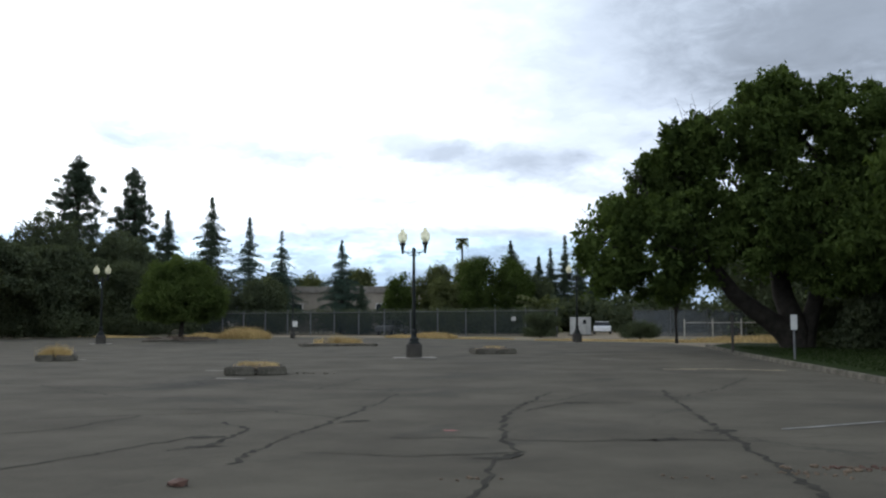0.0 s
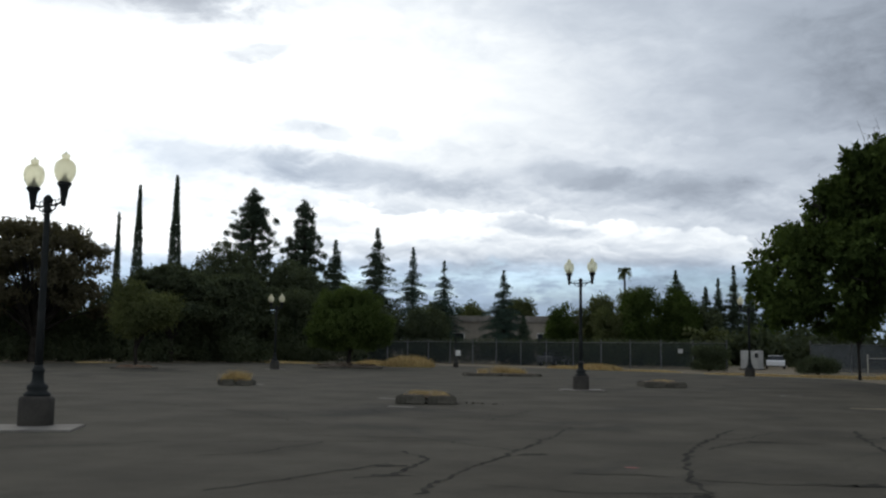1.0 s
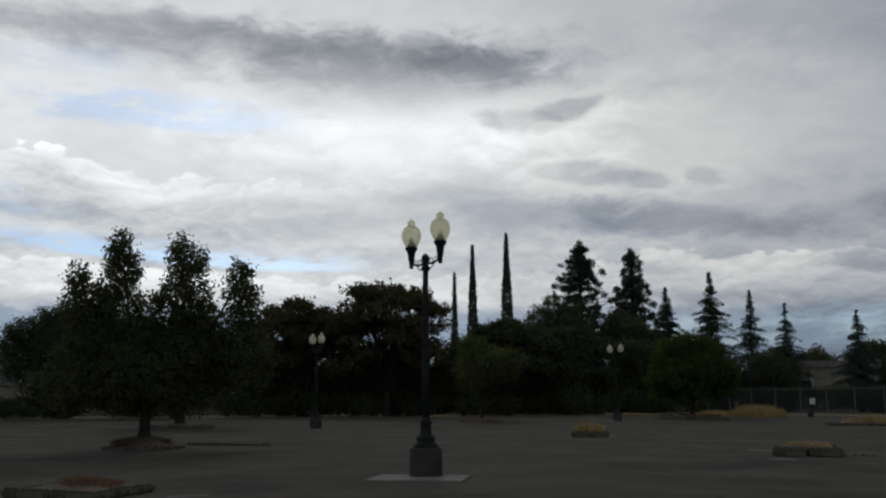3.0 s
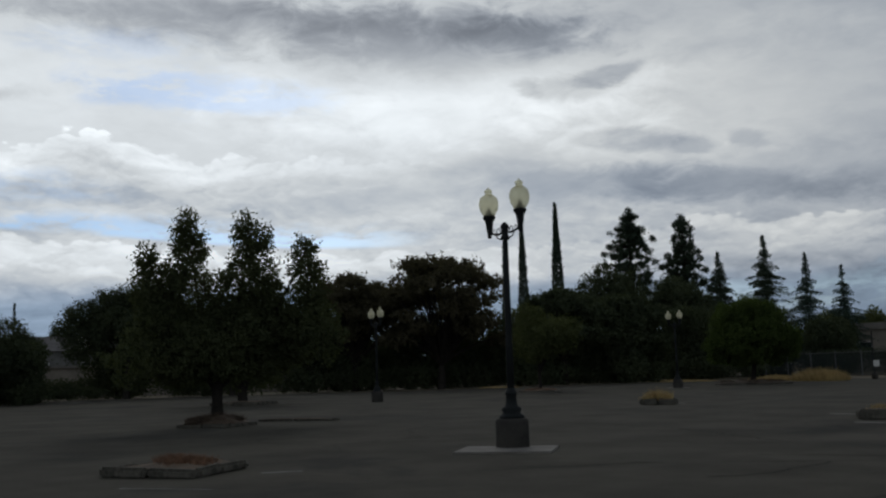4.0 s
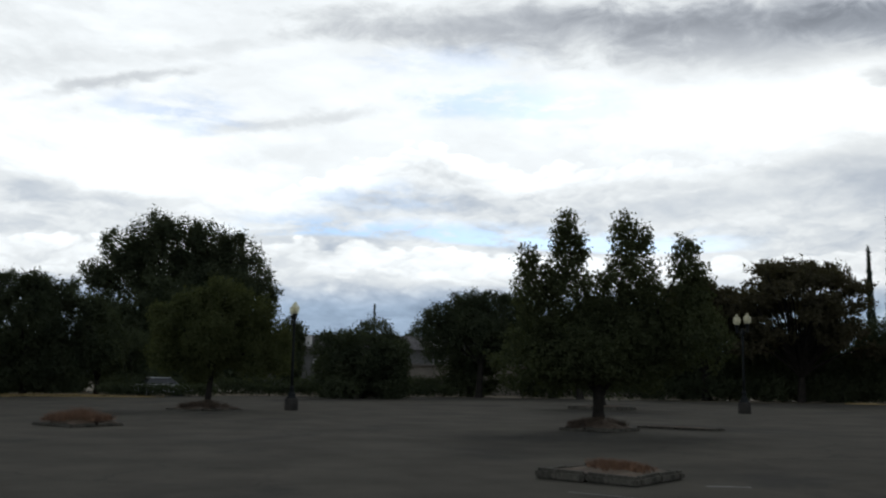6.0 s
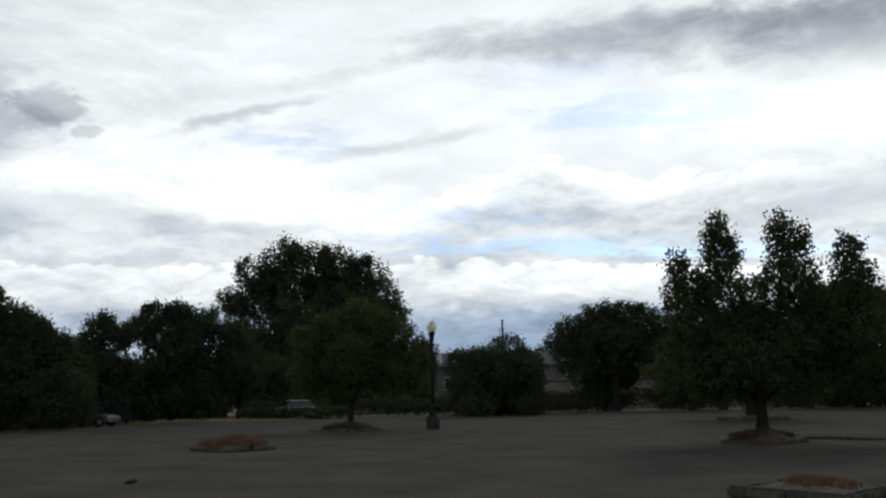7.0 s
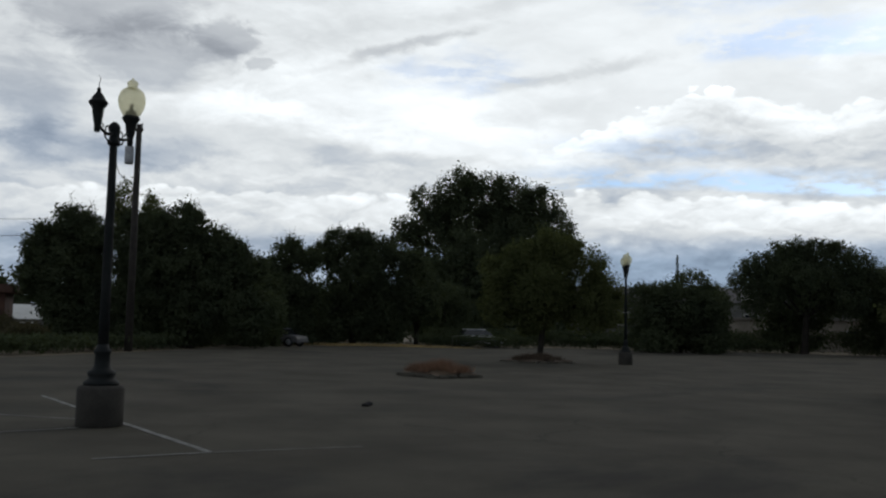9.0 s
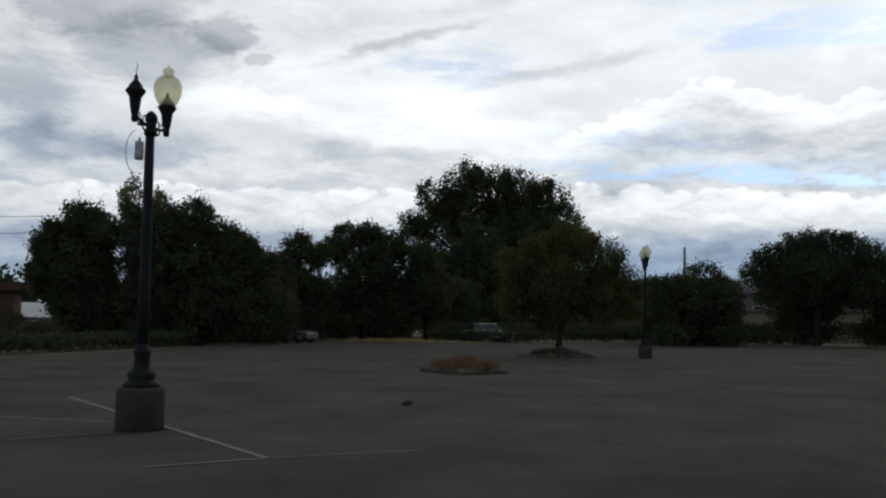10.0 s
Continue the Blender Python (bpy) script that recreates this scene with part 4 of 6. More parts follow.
house("hall", -38, 136, 12, 30, 12, 5.4, 0.9, "long beige stucco hall with a pale flat roof edge", WALL_BEIGE, PAD, True, 0.3, [(-10, 3.2, 1.6, 1.2), (-4, 3.2, 1.6, 1.2), (2, 3.2, 1.6, 1.2), (8, 3.2, 1.6, 1.2)])
far = house("school_building", -118, 52, 60, 34, 12, 5.3, 2.0, "long grey building with dark shingle roof and white dormers", WALL_GREY, ROOF, False, 0.6, [(k, 3.2, 1.4, 1.4) for k in (-14, -9, -4, 1, 6, 11)])
for k in (-13.4, -11.0, 5.5):
    part("dormer", boxed(k - 0.7, k + 0.7, -5.8, -4.2, 5.6, 6.9, bevel=0.03), WALL_WHITE, far, "small white dormer")
house("low_annex", -95, 58, 52, 30, 8, 3.1, 0.25, "low pale annex with flat roof behind the trees", WALL_BEIGE, PAD, True, 0.3, [(-8, 1.6, 1.4, 1.0), (0, 1.6, 1.4, 1.0), (8, 1.6, 1.4, 1.0)])
shed = house("storage_shed", -83, -21, 95, 9, 5, 1.5, 1.1, "white-roofed storage shed with grey walls", WALL_GREY, WALL_WHITE, False, 0.2, [(1.5, 0.9, 1.0, 0.6)])
house("brown_kiosk", -67.5, -18.9, 95, 3.2, 3.0, 3.0, 0.5, "dark brown timber kiosk with overhanging roof", BROWN, BROWN, True, 0.5)
cab = thing("equipment_cabinet", -5.1, 91.5, -0.06, -15, "white metal equipment cabinet with a dark vent", "cabinet")
part("body", boxed(-0.85, 0.8, -0.7, 0.7, 0.1, 1.75, bevel=0.03), SIGN_WHITE, cab)
part("plinth", boxed(-1.0, 1.0, -0.75, 0.75, 0, 0.1), CONCRETE, cab)
part("vent", boxed(0.45, 0.75, -0.72, -0.705, 1.1, 1.5), DARKGLASS, cab)
part("door", boxed(-0.75, 0.2, -0.725, -0.703, 0.2, 1.65, bevel=0.008), SIGN_WHITE, cab)


def car(x, y, turn, label, tall=1.45, size=4.4, paint=CARPAINT):
    o = thing("parked_car", x, y, -0.05, turn, label, "car", "parked vehicles")
    bm = bmesh.new()
    prof = [(-0.5, 0.25), (-0.5, 0.55), (-0.47, 0.62), (-0.28, 0.66), (0.25, 0.66), (0.46, 0.58), (0.5, 0.45), (0.5, 0.25)]
    sides = []
    for s0 in (-0.85, 0.85):
        sides.append([bm.verts.new((px * size, s0, pz * tall)) for px, pz in prof])
    bm.faces.new(sides[0])
    bm.faces.new(sides[1][::-1])
    for i in range(len(prof)):
        j = (i + 1) % len(prof)
        bm.faces.new((sides[0][i], sides[0][j], sides[1][j], sides[1][i]))
    part("body", bm, paint, o)
    bm = bmesh.new()
    low = [bm.verts.new((px * size, py, 0.655 * tall)) for px, py in ((-0.33, -0.8), (0.27, -0.8), (0.27, 0.8), (-0.33, 0.8))]
    top = [bm.verts.new((px * size, py, 0.97 * tall)) for px, py in ((-0.22, -0.66), (0.12, -0.66), (0.12, 0.66), (-0.22, 0.66))]
    for i in range(4):
        bm.faces.new((low[i], low[(i + 1) % 4], top[(i + 1) % 4], top[i]))
    part("glazing", bm, DARKGLASS, o)
    part("roof_panel", boxed(-0.23 * size, 0.13 * size, -0.68, 0.68, 0.965 * tall, tall, bevel=0.015), paint, o)
    for wx in (-0.32, 0.31):
        for wy in (-0.8, 0.8):
            wh = part("wheel", lathe([(0.2, -0.1), (0.32, -0.1), (0.33, -0.05), (0.33, 0.05), (0.32, 0.1), (0.2, 0.1)], 18), RUBBER, o)
            wh.matrix_basis = pose(wx * size, wy, 0.33, 90, 0, 0)
            part("rim", lathe([(0.2, -0.105), (0.05, -0.115), (0.05, 0.115), (0.2, 0.105)], 14), STEEL, wh)
    return o


car(-3.3, 99.5, 91.5, "small white car parked behind the fence", 1.3, 3.4)
car(-24.3, 94.5, 75, "grey car parked behind the fence", 1.5, 4.0, CARGREY)
car(-81, 14.6, 95, "white car parked under the trees", 1.5, 4.4)
car(-74, -1.0, 60, "dusty grey car half hidden below dark trees", 1.25, 3.4, CARGREY)

# ---------------------------------------------------------------- utility poles and lines
up = thing("utility_pole", -56.2, -8.85, 0.7, 10, "weathered timber utility pole with a grey transformer", "utility pole")
part("pole", lathe([(0.2, -0.75), (0.14, 10.7), (0.0, 10.72)], 14), WOODPOLE, up)
part("transformer", lathe([(0.0, 8.6), (0.2, 8.62), (0.22, 8.7), (0.22, 9.45), (0.2, 9.52), (0.06, 9.56), (0.05, 9.72), (0.0, 9.73)], 16), STEEL, up).location = (0.1, -0.42, 0)
part("crossarm", boxed(-0.07, 0.07, -0.55, 0.2, 10.35, 10.5, bevel=0.01), WOODPOLE, up)
for k in (-0.5, 0.14):
    part("insulator", lathe([(0.03, 10.5), (0.06, 10.55), (0.04, 10.62), (0.06, 10.68), (0.03, 10.8), (0.0, 10.81)], 10), WALL_WHITE if k > 0 else STEEL, up).location.y = k
part("jumper_cable", tubes("jumper_cable", [[(Vector((0.1, -0.55 - 0.5 * math.sin(a), 9.0 - 1.1 * math.cos(a))), 0.018) for a in np.linspace(0, 3.0, 10)]], RUBBER, 5), RUBBER, up)
up2 = thing("utility_pole", -104, -14, -0.06, 80, "distant timber utility pole with a crossarm", "utility pole")
part("pole", lathe([(0.18, 0), (0.14, 12.2), (0.0, 12.22)], 10), WOODPOLE, up2)
part("crossarm", boxed(-1.2, 1.2, -0.07, 0.07, 11.6, 11.75, bevel=0.01), WOODPOLE, up2)
for k in range(2):
    solo("power_line", tubes("power_line", [curve_line((-104, -14 - k, 11.7 - 1.6 * k), (-84, -60, 8.5 - 1.5 * k), -0.5, 0.025, 0.025, 16)], RUBBER, 5), RUBBER, "thin black overhead power line", "power line")

# ---------------------------------------------------------------- loose things
def rubble(x, y, n, spread, size, seed, mat, label, category):
    rng = np.random.default_rng(seed)
    bm = bmesh.new()
    for i in range(n):
        px, py, k = rng.normal() * spread, rng.normal() * spread * 0.3, size * rng.uniform(0.5, 1.2)
        r = bmesh.ops.create_icosphere(bm, subdivisions=1, radius=k, matrix=Matrix.Translation((px, py, k * 0.3)))
        for v in r["verts"]:
            v.co.z = max(0.0, v.co.z * 0.6 + rng.normal() * k * 0.1)
            v.co.x += rng.normal() * k * 0.2
    solo("rubble" if n < 3 else "rubble_scatter", bm, mat, label, category, "", "" if n < 3 else "stuff", pose(x, y, 0.0))


rubble(-4.6, 8.15, 2, 0.05, 0.09, 1, BROWN, "reddish broken lump lying on the asphalt", "rubble")
rubble(1.4, 10.1, 16, 0.3, 0.035, 2, SOIL, "dry leaf and bark litter on the asphalt", "litter")
rubble(1.75, 10.2, 40, 0.28, 0.03, 12, BROWN, "reddish-brown bark litter on the asphalt", "litter")
rubble(0.9, 9.75, 22, 0.22, 0.022, 13, SOIL, "brown dry leaf litter on the asphalt", "litter")
rubble(-0.1, 9.4, 8, 0.25, 0.025, 5, SOIL, "dry leaf and bark litter on the asphalt", "litter")
rubble(-2.0, 8.9, 6, 0.15, 0.03, 6, SOIL, "small crumbs of broken asphalt", "litter")
for k, (x, y) in enumerate(((-5.55, 10.6), (-5.9, 11.5), (-2.05, 10.3), (-0.3, 12.15), (-1.6, 17.2), (-4.6, 13.6), (0.5, 13.2))):
    ribbon("tar_patch", [(x - 0.16, y - 0.1), (x, y), (x + 0.18, y + 0.12)], 0.22, 0.005, SEALANT, "dark ragged tar patch on the asphalt", "tar patch", 110 + k, 0.03, 0.5, 0.06)
rubble(-24.03, -0.43, 2, 0.12, 0.09, 3, RUBBER, "black lump of debris on the asphalt", "debris")
rubble(-9.2, 25.3, 10, 0.35, 0.05, 4, KERB, "broken concrete crumbs beside the island", "rubble")


# ---------------------------------------------------------------- trees
def finish_tree(name, x, y, z, label, category, lines, pts, leaf, mat, rng, group="", droop=0.0, slim=0.5, sides=7):
    o = thing(name, x, y, z, 0, label, category, group)
    part("trunk", tubes("trunk", lines, BARK, sides), BARK, o, "brown bark trunk and limbs")
    part("crown", leaf_mesh("crown", pts, leaf, mat, rng, droop, slim), mat, o, "leafy crown")
    return o


def broad_tree(name, x, y, h, w, low, seed, label, mat, leaf=0.3, n=700, per=18, lumps=11, trunk=0.25, group="", spread=0.42, lump=0.42, depth=None, category="tree"):
    """A rounded tree: limbs out to lumps of foliage inside an egg-shaped envelope."""
    rng = np.random.default_rng(seed)
    rz, cz = (h - low) / 2, (h + low) / 2
    ry = (depth or w) / 2
    blobs, lines = [], []
    fork = max(low * 0.9, h * 0.14)
    lines.append([(Vector((0, 0, -0.05)), trunk * 1.5), (Vector((0, 0, 0.2)), trunk), (Vector((rng.normal() * 0.1, rng.normal() * 0.1, fork)), trunk * 0.8)])
    for i in range(lumps):
        d = rng.normal(size=3)
        d /= np.linalg.norm(d)
        q = rng.uniform(0.5, 1 - lump * 0.62)
        k = lump * rng.uniform(0.75, 1.2)
        c = (d[0] * q * w / 2, d[1] * q * ry, cz + d[2] * q * rz)
        blobs.append((*c, w / 2 * k, ry * k, rz * k))
        lines.append(curve_line((0, 0, fork * rng.uniform(0.75, 1.0)), c, 0.05 * h, trunk * 0.45, trunk * 0.1, 5, rng, 0.05))
    blobs.append((0, 0, cz, w * 0.34, ry * 0.68, rz * 0.7))
    if low < 0.6:
        for i in range(5):
            a = 2 * math.pi * (i + rng.uniform(0, 0.7)) / 5
            blobs.append((math.cos(a) * w * 0.3, math.sin(a) * ry * 0.6, h * 0.16, w * 0.2, ry * 0.4, h * 0.17))
    pts = clumps(rng, blobs, int(n * 2.1), per, spread * 0.74)
    pts[:, 2] = np.maximum(pts[:, 2], 0.1)
    return finish_tree(name, x, y, 0.0, label, category, lines, pts, leaf * 0.86, mat, rng, group, slim=0.62)


def pine_tree(x, y, h, w, bare, seed, label, mat=LEAF_PINE, leaf=0.32):
    """A tall pine: whorled limbs that carry separate tufts."""
    rng = np.random.default_rng(seed)
    lines = [[(Vector((0, 0, -0.1)), 0.45), (Vector((0.1, 0, h * 0.5)), 0.28), (Vector((0, 0, h * 0.97)), 0.05)]]
    blobs = []
    z = bare
    while z < h * 0.96:
        f = (z - bare) / (h - bare)
        reach = w / 2 * rng.uniform(0.7, 1.15) * (1.0 - f ** 1.5) * (0.7 + 0.3 * math.sin(min(1.0, f * 3 + 0.3) * 1.57)) + 0.35
        twist = rng.uniform(0, 6.28)
        for k in range(7):
            a, r = twist + 2 * math.pi * k / 7 + rng.normal() * 0.3, reach * rng.uniform(0.45, 1.15)
            tip = (math.cos(a) * r, math.sin(a) * r, z + r * 0.22 + rng.normal() * 0.25)
            lines.append(curve_line((0, 0, z), tip, -0.1, 0.08, 0.025, 4))
            s = rng.uniform(0.42, 0.72) * (1.0 - 0.25 * f)
            blobs.append((*tip, s, s, s * 0.72))
            if r > 1.3:
                blobs.append((tip[0] * 0.5, tip[1] * 0.5, z + r * 0.1, s * 0.8, s * 0.8, s * 0.6))
        blobs.append((0, 0, z, 0.5 * (1.2 - f), 0.5 * (1.2 - f), 0.6))
        z += rng.uniform(0.7, 1.0)
    blobs.append((0, 0, h - 0.5, 0.5, 0.5, 0.7))
    pts = clumps(rng, blobs, len(blobs) * 9, 18, 0.16, 0.2)
    return finish_tree("pine_tree", x, y, 0, label, "pine tree", lines, pts, leaf, mat, rng, slim=0.4)


def cone_tree(x, y, h, w, low, seed, label, mat=LEAF_PINE, leaf=0.3, droop=0.5, airy=1.0):
    """A spired conifer: tiers of drooping branches, short at the top."""
    rng = np.random.default_rng(seed)
    lines = [[(Vector((0, 0, -0.1)), 0.3), (Vector((0, 0, h * 0.6)), 0.14), (Vector((0, 0, h)), 0.015)]]
    allp = []
    tiers = int(13 / airy ** 0.5)
    for i in range(int(360 / airy)):
        f = rng.uniform(0, 1) ** 1.15
        f = min(0.985, max(0.0, f + 0.22 * (round(f * tiers) / tiers - f) + rng.normal() * 0.012))
        z = low + (h - low) * f
        bulge = 1 + 0.06 * math.sin(f * 17 + seed) + 0.06 * math.sin(f * 41 + seed * 2)
        a, r = rng.uniform(0, 6.2832), (w / 2 * 1.62 * (1 - f) ** 1.05 * bulge + 0.06) * rng.uniform(0.45, 1.1)
        tip = np.array((math.cos(a) * r, math.sin(a) * r, z - droop * r * 0.3 + 0.06 * r))
        m = max(14, int(40 * min(r, 2.6) ** 1.05))
        u = rng.uniform(0.05, 1.0, m)
        p = np.array((0, 0, z)) + (tip - np.array((0, 0, z))) * u[:, None]
        p[:, 2] += 0.12 * r * np.sin(u * math.pi) - np.abs(rng.normal(size=m)) * (0.07 + 0.09 * r * (1 - u * 0.6))
        side = np.array((-math.sin(a), math.cos(a), 0))
        p += side * (np.clip(rng.normal(size=m), -1.6, 1.6) * (0.05 + 0.2 * r * (1 - u * 0.75)))[:, None]
        allp.append(p)
        if r > 0.8:
            lines.append(curve_line((0, 0, z), tip, 0.05 * r, 0.04, 0.012, 3))
    tip = np.column_stack((rng.normal(size=(60, 2)) * 0.06, rng.uniform(h * 0.93, h, 60)))
    return finish_tree("conifer_tree", x, y, 0, label, "conifer", lines, np.vstack(allp + [tip]), leaf * 0.58, mat, rng, droop=0.7, slim=0.42, sides=5)


def spire_tree(x, y, h, w, seed, label, mat=LEAF_PINE):
    """A column cypress, a slim closed spindle of upright sprays."""
    rng = np.random.default_rng(seed)
    n = int(1900 * h / 10 * max(w, 0.8))
    f = rng.uniform(0, 1, n)
    r = (w / 2) * 1.3 * np.minimum(1.0, (1 - f) * 1.15 + 0.04) ** 0.9 * np.sqrt(rng.uniform(0.35, 1.1, n)) * (1 + 0.05 * np.sin(f * 23 + seed))
    a = rng.uniform(0, 2 * math.pi, n)
    pts = np.column_stack((np.cos(a) * r, np.sin(a) * r, 0.3 + f * (h - 0.5)))
    lines = [[(Vector((0, 0, -0.1)), 0.16), (Vector((0, 0, h * 0.95)), 0.02)]]
    o = finish_tree("cypress_tree", x, y, 0, label, "cypress", lines, pts, 0.34, mat, rng, "column cypresses", droop=-2.5, slim=0.45)
    return o


def layered_tree(x, y, h, w, low, seed, label, mat=LEAF_RUST, leaf=0.3):
    """A spreading tree whose foliage lies in flat plates on leaning limbs."""
    rng = np.random.default_rng(seed)
    lines = [[(Vector((0, 0, -0.1)), 0.4), (Vector((0.1, 0, low * 0.8)), 0.28)]]
    blobs = []
    for i in range(76):
        a, q = rng.uniform(0, 2 * math.pi), math.sqrt(rng.uniform(0.02, 1.0))
        z = low + (h - low) * (1 - 0.42 * q * q) * (rng.uniform(0.9, 1.0) if i < 34 else rng.uniform(0.25, 0.9))
        c = (math.cos(a) * q * w / 2, math.sin(a) * q * w / 2, min(z, h - 0.4))
        s = w * rng.uniform(0.10, 0.17)
        blobs.append((*c, s, s, s * 0.32))
        lines.append(curve_line((0.1, 0, low * 0.8), c, 0.6, 0.12, 0.03, 5, rng, 0.08))
    pts = clumps(rng, blobs, 1600, 16, 0.24, 0.2)
    return finish_tree("spreading_tree", x, y, 0, label, "tree", lines, pts, leaf * 1.2, mat, rng, slim=0.55)


def palm_tree(x, y, trunk_h, reach, seed, label, fronds=34):
    rng = np.random.default_rng(seed)
    o = thing("palm_tree", x, y, 0, 0, label, "palm")
    part("trunk", tubes("trunk", [[(Vector((0, 0, -0.1)), 0.3), (Vector((0.1, 0, trunk_h * 0.5)), 0.22), (Vector((0, 0, trunk_h)), 0.2)]], BARK, 9), BARK, o)
    vs, fs = [], []
    for i in range(fronds):
        a, up0 = rng.uniform(0, 2 * math.pi), rng.uniform(-1.0, 1.4)
        spine = []
        for k in range(6):
            u = k / 5
            r = reach * u * math.cos(up0 * (1 - 0.5 * u))
            spine.append(Vector((math.cos(a) * r, math.sin(a) * r, trunk_h + reach * u * math.sin(up0) - reach * 0.4 * u * u)))
        side = Vector((-math.sin(a), math.cos(a), 0))
        for k in range(1, 6):
            for s0 in (-1, 1):
                b = len(vs)
                out = side * s0 * reach * 0.24 * (1.15 - 0.12 * k) + Vector((0, 0, -0.12 * reach))
                vs += [spine[k - 1], spine[k], spine[k] + out]
                fs.append((b, b + 1, b + 2))
    part("fronds", mesh_of("fronds", [tuple(q) for q in vs], fs, LEAF_DULL), LEAF_DULL, o, "fan of green fronds")
    return o


def domed_tree(name, x, y, label, ball, seed, n, leaf, mat, trunk, across, spread=0.4, category="tree", twiggy=False, clear=0.1, hang=1.0):
    """A broad tree from balls of foliage given by place across the view, depth, height and radius."""
    rng = np.random.default_rng(seed)
    lines = [[(Vector((0, 0, -0.1)), trunk * 1.4), (Vector((0, 0, 0.4)), trunk), (Vector((0.1, 0.1, ball[0][2] * 0.35)), trunk * 0.8)]]
    blobs = []
    for s0, dep, z, r in ball:
        c = (across[0] * s0 - across[1] * dep, across[1] * s0 + across[0] * dep, z)
        blobs.append((*c, r, r, r * 0.95))
        lines.append(curve_line(lines[0][-1][0], c, 0.4, trunk * 0.35, 0.04, 6, rng, 0.15))
        for k in range(9):
            d = rng.normal(size=3)
            d *= r * rng.uniform(0.8, 1.02) / np.linalg.norm(d)
            q = max(0.28, r * rng.uniform(0.2, 0.42))
            blobs.append((c[0] + d[0], c[1] + d[1], c[2] + d[2] * 0.85, q, q, q))
            if twiggy and d[2] > 0.3 * r:
                e = Vector((c[0] + d[0] * 1.3 + rng.normal() * 0.2, c[1] + d[1] * 1.3 + rng.normal() * 0.2, c[2] + d[2] * 1.15 + rng.uniform(0.3, 0.8)))
                lines.append(curve_line(c, e, 0.15, 0.04, 0.008, 6, rng, 0.06))
                for j in range(3):
                    lines.append(curve_line(e.lerp(Vector(c), 0.12 * j), e + Vector(rng.normal(size=3) * 0.3), 0.05, 0.012, 0.005, 3))
    pts = clumps(rng, blobs, int(n * 2.7), 20, spread * 0.8, 0.2, hang)
    pts = pts[pts[:, 2] > clear + 0.15 * np.sin(pts[:, 0] * 2.3) * min(1.0, clear)]
    return finish_tree(name, x, y, 0.0, label, category, lines, pts, leaf * 0.66, mat, rng, droop=hang - 1.0, slim=0.62)


# the great walnut beside the lot, with leaning trunks, and its neighbour
def great_tree(x, y, label, trunks, blobs, seed, n, twigs=()):
    rng = np.random.default_rng(seed)
    lines = []
    for t in trunks:
        lines.append([(Vector(p), r) for p, r in t])
    heads = [Vector(t[-1][0]) for t in trunks]
    for b in blobs:
        c = Vector(b[:3])
        s0 = min(heads, key=lambda q: (q - c).length)
        lines.append(curve_line(s0, c, 0.3, 0.16, 0.03, 6, rng, 0.12))
        for k in range(3):
            e = c + Vector(rng.normal(size=3) * np.array(b[3:]) * 0.5)
            lines.append(curve_line(c, e, 0.1, 0.04, 0.01, 4, rng, 0.08))
    for a, k in twigs:
        for i in range(k):
            e = Vector(a) + Vector((rng.normal() * 0.6 - 0.2, rng.normal() * 0.5, rng.uniform(-0.1, 1.2)))
            lines.append(curve_line(a, e, 0.1, 0.025, 0.006, 5, rng, 0.07))
            for j in range(3):
                lines.append(curve_line(e.lerp(Vector(a), 0.3 * j), e + Vector(rng.normal(size=3) * 0.35), 0.05, 0.012, 0.004, 3))
    boughs = []
    for b in blobs:
        for k in range(34):
            d = rng.normal(size=3)
            d /= np.linalg.norm(d)
            f = rng.uniform(0.55, 1.02)
            r = rng.uniform(0.42, 0.85)
            boughs.append((b[0] + d[0] * b[3] * f, b[1] + d[1] * b[4] * f, b[2] + d[2] * b[5] * f, r, r, r * 0.62))
    pts = np.vstack((clumps(rng, boughs, int(n * 1.8), 24, 0.13, 0.6), clumps(rng, blobs, int(n * 0.8), 20, 0.26, 0.1)))
    pts = pts[pts[:, 2] > 0.9]
    return finish_tree("walnut_tree", x, y, 0.06, label, "tree", lines, pts, 0.26, LEAF_BIG, rng, "", 0.6, 0.62, 9)


